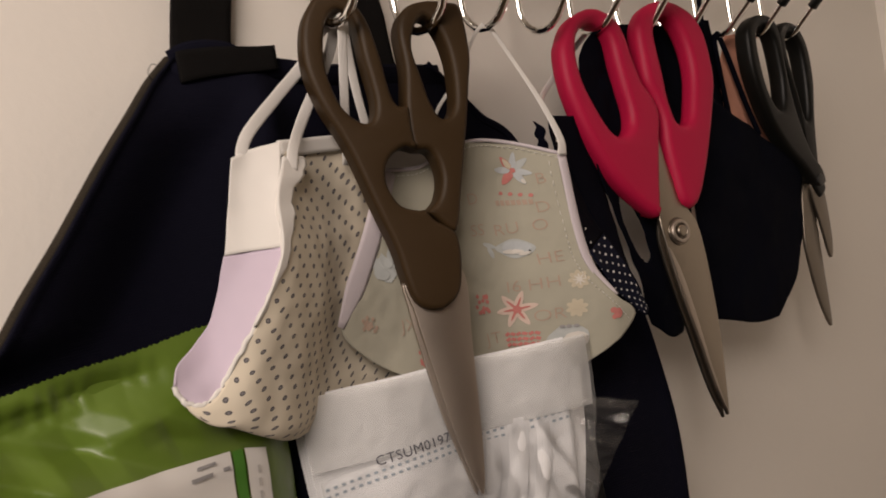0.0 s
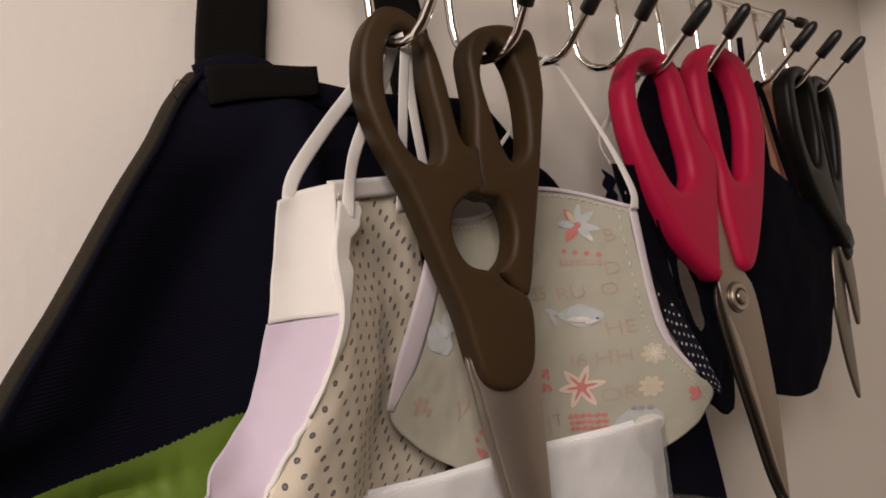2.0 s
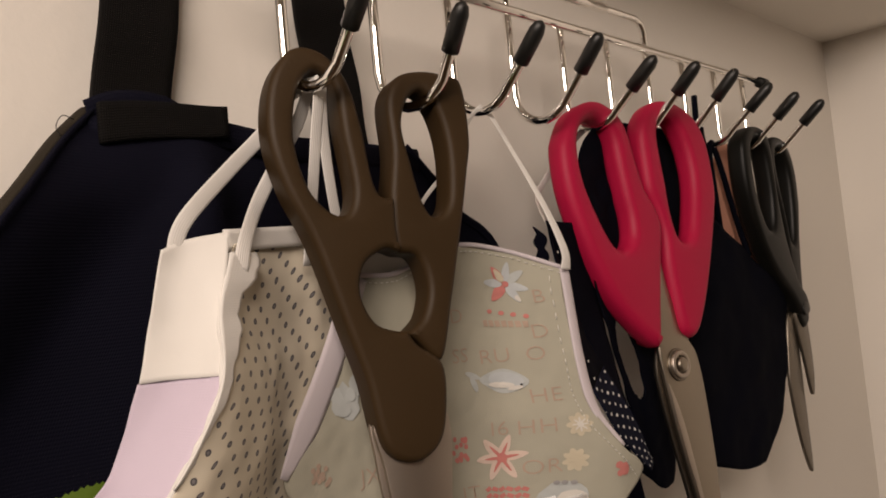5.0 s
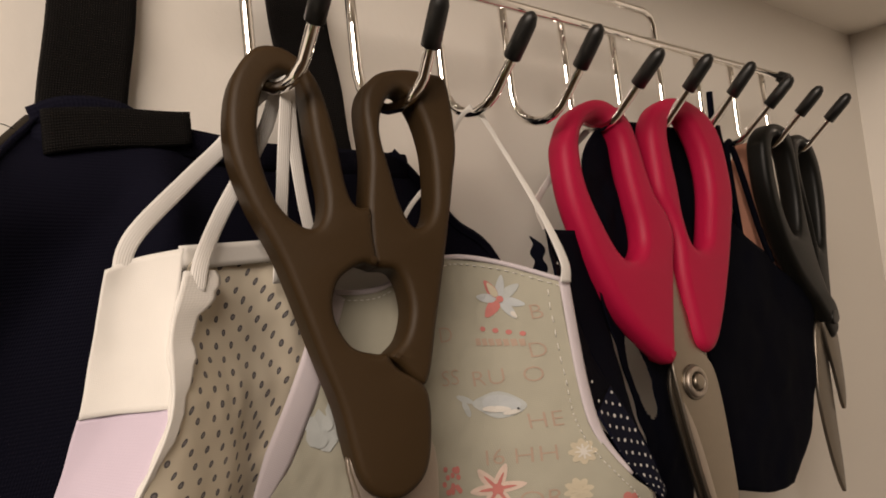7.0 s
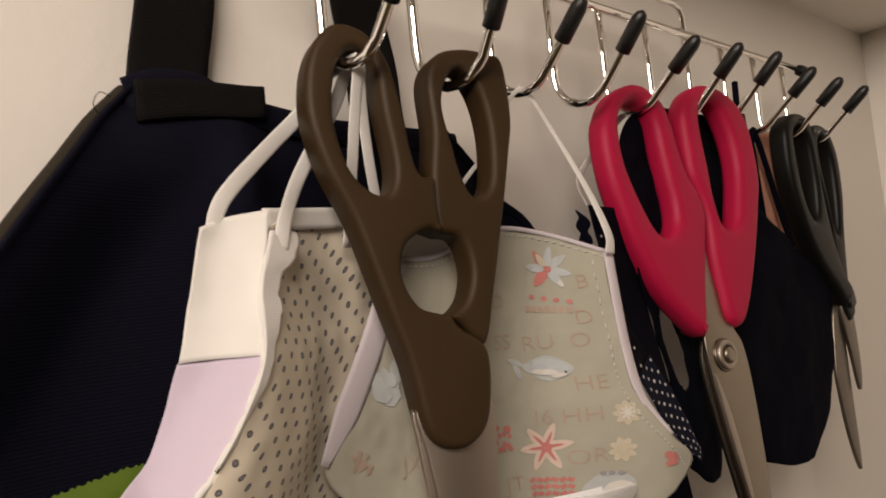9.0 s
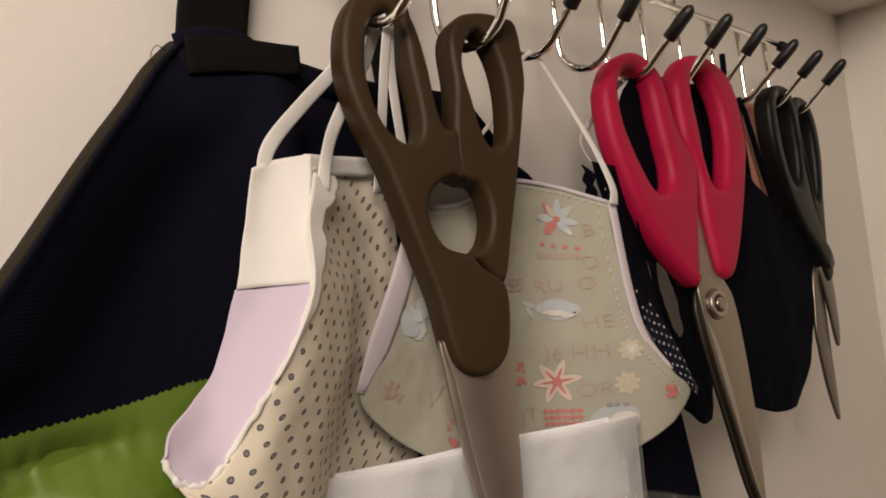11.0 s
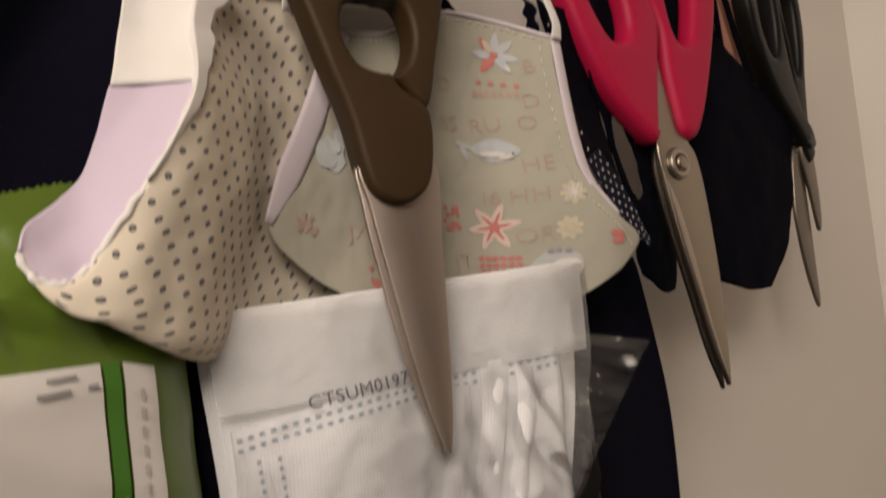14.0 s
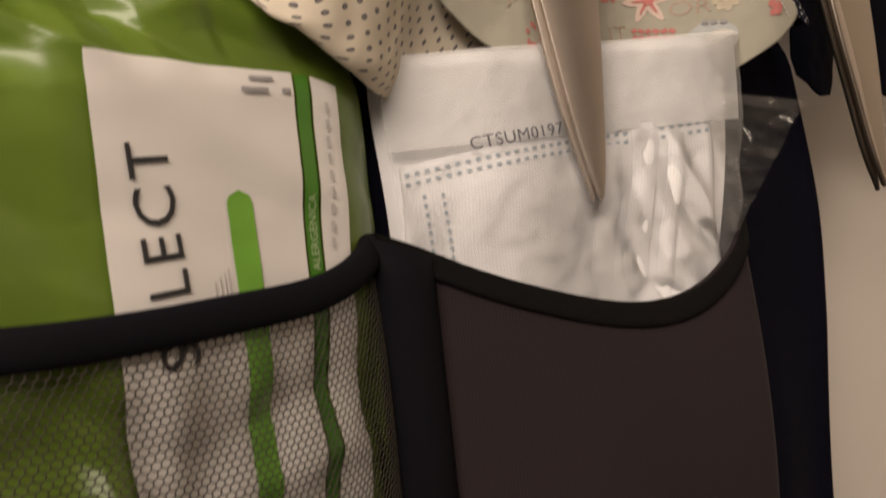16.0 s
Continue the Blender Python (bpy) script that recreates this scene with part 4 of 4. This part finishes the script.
def mint_mask():
    m = thing("face_mask", "sage cotton mask printed with flowers hung by thin elastic", "face mask", "cloth face masks")

    def d(x, z):
        return (x, mint_depth(x, z), z)
    left = [d(0.2050, 1.4400), d(0.1860, 1.4545), d(0.1768, 1.4692), d(0.1875, 1.4880), d(0.1995, 1.5090), d(0.2085, 1.5315)]
    right = [d(0.2770, 1.4320), d(0.3005, 1.4495), d(0.2912, 1.4612), d(0.2840, 1.4750), d(0.2822, 1.4930), d(0.2845, 1.5285)]
    low = [left[0], d(0.2200, 1.4400), d(0.2500, 1.4370), right[0]]
    top = [left[-1], d(0.2230, 1.5312), d(0.2370, 1.5370), d(0.2520, 1.5402), d(0.2690, 1.5365), right[-1]]
    f = patch(left, right, low, top)

    def g(u, v):
        p = f(u, v)
        return (p.x, mint_depth(p.x, p.z), p.z)
    sheet("outer_fabric", g, 80, 60, mint_cotton, m, "sage cotton with printed flowers", 0.0008, (0.105, 0.1))
    hem = smooth_line(left[2:], 6)
    tube("binding", [Vector(q) + Vector((-0.0008, -0.0012, 0)) for q in hem], [0.0016 + 0.0034 * min(1.0, 4.0 * i / len(hem)) for i in range(len(hem))], pale_lilac, m, "pale lilac edge binding", 10, 0.14, (0, 1, 0))
    strip = smooth_line(right[2:], 8)
    tube("binding", [Vector(q) + Vector((0.0012, -0.0002, 0)) for q in strip], [0.0006 + 0.0022 * min(1.0, 2.2 * i / len(strip)) for i in range(len(strip))], pale_lilac, m, "pale pink edge binding", 10, 0.3, (0, 1, 0))
    sheet("rear_panel", lambda u, v: (0.2060 + 0.044 * u, 0.3010 - 0.009 * u, 1.5260 + 0.0165 * v), 12, 8, white_cotton, m, "cream rear panel edge", 0.0008, (0.04, 0.016), 0.0005, 8, 70)
    tube("top_edge", [Vector(q) + Vector((0, -0.0004, 0.0004)) for q in smooth_line(top, 6)], 0.0009, pale_lilac, m, "pale turned top edge", 8)
    for line in (smooth_line(right[1:], 16), smooth_line(top, 14)):
        for a, b in zip(line[::2], line[1::2]):
            inset = Vector((-0.0042, 0, 0)) if line[0].z < 1.5 else Vector((0, 0, -0.0022))
            p, q = a + inset, b + inset
            p.y, q.y = mint_depth(p.x, p.z) - 0.0011, mint_depth(q.x, q.z) - 0.0011
            tube("stitch", [p, q], 0.00016, white_cotton, m, seg=5)
    ear_loop(m, [(0.2840, 0.2640, 1.5280), (0.2842, 0.2640, 1.5360), (0.2800, 0.2690, 1.5550), (0.2735, 0.2760, 1.5760), (0.2690, 0.2810, 1.5900), (0.2655, 0.2820, 1.5925)], [0.0030 - 0.0017 * min(1.0, i / 22) for i in range(41)])
    ear_loop(m, [(0.2655, 0.2820, 1.5935), (0.2600, 0.2840, 1.5880), (0.2500, 0.2880, 1.5700), (0.2380, 0.2920, 1.5560), (0.2300, 0.2940, 1.5380)], 0.0009, "thin white elastic loop")
    ear_loop(m, [(0.1895, 0.2835, 1.5925), (0.1900, 0.2880, 1.5780), (0.1895, 0.2915, 1.5600), (0.1900, 0.2980, 1.5360)], 0.0022)
    ear_loop(m, [(0.1905, 0.2840, 1.5925), (0.1935, 0.2885, 1.5770), (0.1975, 0.2915, 1.5560), (0.2050, 0.2965, 1.5360)], 0.0022)

    def put(name, outs, mat, lift=0.0009, label=""):
        printed(name, outs, mint_depth, mat, m, label, lift)

    def blossom(x, z, r, petals, mat, heart, turn=0.0, sx=0.8):
        outs = []
        for k in range(petals):
            w = 2 * math.pi * k / petals + turn
            outs.append(oval(x + sx * 0.58 * r * math.cos(w), z + 0.58 * r * math.sin(w), r * 0.46, r * (0.20 if petals < 8 else 0.26), 10, w))
        put("printed_flower", outs, mat)
        put("printed_heart", [oval(x, z, r * 0.28 * sx, r * 0.28, 10)] + [oval(x + sx * 0.4 * r * math.cos(2 * math.pi * k / petals + turn), z + 0.4 * r * math.sin(2 * math.pi * k / petals + turn), r * 0.25, r * 0.07, 8, 2 * math.pi * k / petals + turn) for k in range(petals)], heart, 0.0013)
    # blue flower with one cream and one coral petal
    def petal(x, z, w, far, long, wide, sx=0.85):
        c, s = math.cos(w), math.sin(w)
        out = []
        for k in range(14):
            a = 2 * math.pi * k / 14
            along, across = far + long * math.cos(a), wide * math.sin(a) * (0.76 - 0.24 * math.cos(a))
            out.append((x + sx * (along * c - across * s), z + along * s + across * c))
        return out
    bx, bz = 0.2665, 1.5246
    put("printed_flower", [petal(bx, bz, w, 0.0047, 0.0038, 0.0020) for w in (1.35, 2.95, 5.25, 5.95)], pale_blue_ink)
    put("printed_flower", [petal(bx, bz, 0.55, 0.0050, 0.0036, 0.0022)], haze_ink)
    put("printed_flower", [petal(bx, bz, 2.15, 0.0046, 0.0038, 0.0020), petal(bx, bz, 3.95, 0.0044, 0.0036, 0.0025)], coral_ink)
    put("printed_petal", [petal(bx, bz, 2.13, 0.0041, 0.0030, 0.0015)], cream_ink, 0.0012)
    put("printed_petal", [petal(bx, bz, 5.25, 0.0068, 0.0014, 0.0011)], white_ink, 0.0012)
    put("printed_heart", [oval(bx, bz, 0.0010, 0.0012, 8)], coral_ink, 0.0014)
    # coral-veined flower
    cx, cz = 0.2571, 1.4615
    turns = [0.10, 1.15, 2.20, 3.15, 4.15, 5.20]
    put("printed_flower", [petal(cx, cz, w, 0.0044, 0.0044, 0.0022) for w in turns], peach_ink)
    put("printed_vein", [petal(cx, cz, w, 0.0028, 0.0030, 0.0007) for w in turns], coral_ink, 0.0012)
    put("printed_heart", [oval(cx, cz, 0.0016, 0.0018, 12, 0, 0.25, 3)], coral_ink, 0.0014)
    blossom(0.2787, 1.4708, 0.0042, 8, cream_ink, white_ink, 0.0)
    blossom(0.2764, 1.4582, 0.0042, 8, cream_ink, cream_ink, 0.2)
    put("printed_berry", [oval(0.2909, 1.4528, 0.0020, 0.0024, 10), oval(0.2888, 1.4545, 0.0014, 0.0014, 8), oval(0.2890, 1.4515, 0.0012, 0.0012, 8)], coral_ink)
    whale = smooth_line([(0.2530, 0, 1.4905), (0.2560, 0, 1.4925), (0.2610, 0, 1.4935), (0.2655, 0, 1.4910), (0.2676, 0, 1.4880), (0.2650, 0, 1.4855), (0.2600, 0, 1.4846), (0.2555, 0, 1.4875)], 4, True)
    put("printed_whale", [[(q.x, q.z) for q in whale], oval(0.2508, 1.4922, 0.0030, 0.0010, 10, -0.5), oval(0.2510, 1.4890, 0.0010, 0.0030, 10, 0.3)], haze_ink)
    put("printed_whale", [oval(0.2608, 1.4894, 0.0054, 0.0030, 14, -0.25)], pale_blue_ink, 0.0013)
    put("printed_whale", [oval(0.2592, 1.4878, 0.0040, 0.0011, 12, -0.15), oval(0.2632, 1.4862, 0.0022, 0.0008, 10, 0.1)], white_ink, 0.0015)
    put("printed_eye", [oval(0.2647, 1.4872, 0.0004, 0.0004, 6)], ink, 0.0019)
    # pale blue creature with three grey dots
    put("printed_creature", [oval(0.2722, 1.4452, 0.0068, 0.0056, 16, 0, 0.12, 5)], haze_ink)
    put("printed_creature", [oval(0.2745, 1.4438, 0.0042, 0.0040, 14, 0, 0.1, 6)], white_ink, 0.0013)
    put("printed_dot", [oval(0.2704, 1.4508, 0.0010, 0.0008, 8), oval(0.2726, 1.4506, 0.0010, 0.0008, 8), oval(0.2750, 1.4503, 0.0010, 0.0008, 8)], grey_ink, 0.0016)
    for k in range(4):
        put("printed_berry", [oval(0.2603 + 0.0034 * k, 1.5150 - 0.0010 * k, 0.0009, 0.0009, 7)], coral_ink)
    put("printed_band", [bar(0.2578 + 0.0020 * k, 1.5108 - 0.0003 * k, 0.0015, 0.0024) for k in range(7)], faint_ink)
    for row in range(3):
        put("printed_band", [bar(0.2518 + 0.0022 * k, 1.4510 - 0.0024 * row - 0.0003 * k, 0.0019, 0.0014, 0.5 * (-1) ** k) for k in range(6)], coral_ink)
    rnd = random.Random(4)
    for x, z, n in ((0.2440, 1.4665, 12), (0.1888, 1.4690, 9), (0.2120, 1.4500, 9)):
        put("printed_berry", [oval(x + rnd.uniform(-0.0030, 0.0030), z + rnd.uniform(-0.0045, 0.0045), 0.0008, 0.0010, 6) for k in range(n + 8)], coral_ink if x > 0.2 else faint_ink)
    put("printed_flower", [oval(0.1992, 1.4902, 0.0052, 0.0062, 16, 0.3, 0.35, 9), oval(0.2045, 1.4950, 0.0030, 0.0040, 12, -0.4, 0.3, 10)], haze_ink)
    put("printed_petal", [oval(0.1985, 1.4870, 0.0022, 0.0016, 10, 0.6, 0.4, 11), oval(0.2012, 1.4925, 0.0018, 0.0022, 10, 0.2, 0.4, 12)], haze_ink, 0.0013)
    put("printed_berry", [oval(0.1947, 1.4960, 0.0018, 0.0022, 8)], coral_ink)
    for x, z, text in ((0.2440, 1.5120, "D"), (0.2705, 1.5035, "D"), (0.2430, 1.4975, "SS"), (0.2535, 1.4960, "RU"), (0.2675, 1.4955, "O"), (0.2665, 1.4800, "HE"), (0.2545, 1.4695, "I6"), (0.2620, 1.4690, "HH"), (0.2620, 1.4545, "OR"),
                       (0.2425, 1.4480, "JT"), (0.2270, 1.4640, "HX"), (0.2170, 1.4720, "XX"), (0.2030, 1.4620, "JX"), (0.2735, 1.5165, "B")):
        lettering("printed_letters", text, (x, z), mint_depth, faint_ink, m, "", 0.0009, 0.0075, 0, 1.05, True)
    return m


def navy_mask():
    m = thing("face_mask", "navy cotton mask with small white dots behind the sage one", "face mask", "cloth face masks")
    a = [(0.3115, 0.2540, 1.4475), (0.2960, 0.2560, 1.4640), (0.2860, 0.2600, 1.4850), (0.2830, 0.2640, 1.5050), (0.2850, 0.2690, 1.5300), (0.2870, 0.2720, 1.5460)]
    b = [(0.3165, 0.2560, 1.4500), (0.3160, 0.2620, 1.4680), (0.3085, 0.2700, 1.4900), (0.3040, 0.2750, 1.5080), (0.2990, 0.2775, 1.5300), (0.2925, 0.2770, 1.5485)]
    g = patch(a, b, [a[0], b[0]], [a[-1], b[-1]])
    sheet("outer_fabric", lambda u, v: g(u, v * 0.40), 20, 24, navy_dotted, m, "navy cotton with white dots", 0.0008, (0.014, 0.04), 0.0008, 3, 80)
    sheet("outer_fabric", lambda u, v: g(u, 0.40 + v * 0.60), 20, 30, navy_cloth, m, "plain navy cotton", 0.0008, (0.014, 0.07), 0.0008, 3, 80)
    for k in range(9):
        q = g(0.12 + 0.10 * (k % 2), 0.43 + 0.058 * k)
        printed("printed_dot", [oval(q.x, q.z, 0.0005, 0.0006, 8)], lambda x, z: q.y - 0.0014, white_ink, m)
    c = [(0.3200, 0.2630, 1.4500), (0.3240, 0.2720, 1.4800), (0.3260, 0.2790, 1.5100), (0.3240, 0.2820, 1.5480)]
    sheet("lining", patch(b, c, [b[0], c[0]], [b[-1], c[-1]]), 10, 40, navy_cloth, m, "plain navy lining", 0.0008, (0.012, 0.1), 0.0008, 7, 80)
    sheet("ruffle", lambda u, v: (0.2775 + 0.0045 * u - 0.0012 * v * u + 0.0004 * math.sin(v * 9), 0.2720 - 0.002 * u + 0.0006 * math.sin(v * 14), 1.5325 + 0.0130 * v - 0.003 * u), 10, 30, navy_cloth, m, "gathered navy edge", 0.0008, (0.012, 0.02))
    ear_loop(m, [(0.2925, 0.2775, 1.5475), (0.3020, 0.2880, 1.5590), (0.3170, 0.2940, 1.5690), (0.3350, 0.2935, 1.5840), (0.3440, 0.2870, 1.5940)], 0.0016, "white elastic loop")
    return m


def black_mask():
    m = thing("face_mask", "plain black cloth mask with a loop hanging behind the red scissors", "face mask", "cloth face masks")
    a = [(0.3520, 0.2830, 1.4360), (0.3400, 0.2800, 1.4780), (0.3250, 0.2790, 1.5150), (0.3190, 0.2800, 1.5560), (0.3330, 0.2830, 1.5850), (0.3560, 0.2860, 1.5970)]
    b = [(0.3760, 0.2830, 1.4270), (0.3950, 0.2850, 1.4700), (0.4130, 0.2860, 1.5200), (0.4260, 0.2870, 1.5600), (0.4250, 0.2870, 1.5850), (0.4130, 0.2870, 1.5980)]

    def keep(p):
        dx, dz = p.x - 0.3465, p.z - 1.4875
        along, across = dx * 0.47 - dz * 0.88, dx * 0.88 + dz * 0.47
        return (along / 0.020) ** 2 + ((across + 0.0012 * math.sin(along * 80)) / 0.0066) ** 2 > 1
    sheet("outer_fabric", patch(a, b, [a[0], (0.364, 0.2815, 1.4270), b[0]], [a[-1], b[-1]]), 110, 130, navy_cloth, m, "plain black cotton", 0.001, rough=0.0016, seed=11, scale=60, keep=keep)
    ear_loop(m, [(0.3560, 0.284, 1.5960), (0.3480, 0.283, 1.5950), (0.3420, 0.2825, 1.5930)], 0.002)
    return m


def dark_mask():
    m = thing("face_mask", "large dark navy cloth mask with thin black ties on a hook", "face mask", "cloth face masks")
    a = [(0.3960, 0.2830, 1.4300), (0.3980, 0.2810, 1.4700), (0.4080, 0.2790, 1.5150), (0.4220, 0.2780, 1.5600)]
    b = [(0.4660, 0.2790, 1.4190), (0.4950, 0.2785, 1.4425), (0.5090, 0.2785, 1.4690), (0.5180, 0.2790, 1.5050)]
    sheet("outer_fabric", patch(a, b, [a[0], (0.4120, 0.2800, 1.4270), (0.4400, 0.2770, 1.4200), b[0]], [a[-1], (0.4400, 0.2770, 1.5470), (0.4560, 0.2775, 1.5390), (0.4700, 0.278, 1.5330), b[-1]]), 50, 50, navy_cloth, m, "dark navy cotton", 0.0012, rough=0.0016, seed=21, scale=45)
    for pts in (((0.4520, 0.2820, 1.5400), (0.4480, 0.2810, 1.5650), (0.4470, 0.2810, 1.5880), (0.4530, 0.2820, 1.5930)),
                ((0.4780, 0.2800, 1.5300), (0.4700, 0.2810, 1.5500), (0.4580, 0.2810, 1.5800), (0.4530, 0.2820, 1.5930)),
                ((0.4400, 0.2820, 1.5480), (0.4380, 0.2830, 1.5700), (0.4390, 0.2830, 1.5900), (0.4430, 0.2840, 1.6180))):
        tube("tie", smooth_line(pts, 6), 0.0016, navy_cloth, m, "thin black tie", 8)
    tube("tie_knot", smooth_line([(0.4330, 0.2840, 1.5750), (0.4300, 0.283, 1.5900), (0.4240, 0.282, 1.6010), (0.4170, 0.283, 1.6000), (0.4200, 0.284, 1.5900), (0.4330, 0.284, 1.5870)], 6), 0.0032, navy_cloth, m, "looped black tie", 8)
    sheet("tie_band", lambda u, v: (0.4400 + 0.0070 * u + 0.010 * (1 - v) * (u - 0.8), 0.2830, 1.5450 + 0.056 * v), 4, 20, navy_cloth, m, "wide black band", 0.001, rough=0.001, scale=60)
    return m


def salmon_mask():
    m = thing("face_mask", "salmon pink cloth mask hanging behind the dark navy mask", "face mask", "cloth face masks")
    a = [(0.4350, 0.2890, 1.4900), (0.4450, 0.2880, 1.5400), (0.4580, 0.2870, 1.5720), (0.4680, 0.2870, 1.5930)]
    b = [(0.5200, 0.2890, 1.4900), (0.5080, 0.2880, 1.5200), (0.4950, 0.2870, 1.5600), (0.4880, 0.2870, 1.5960)]
    sheet("outer_fabric", patch(a, b, [a[0], b[0]], [a[-1], b[-1]]), 24, 30, salmon, m, "salmon pink cotton", 0.001, rough=0.001, seed=31, scale=60)
    return m


dotted_mask()
mint_mask()
navy_mask()
black_mask()
dark_mask()
salmon_mask()
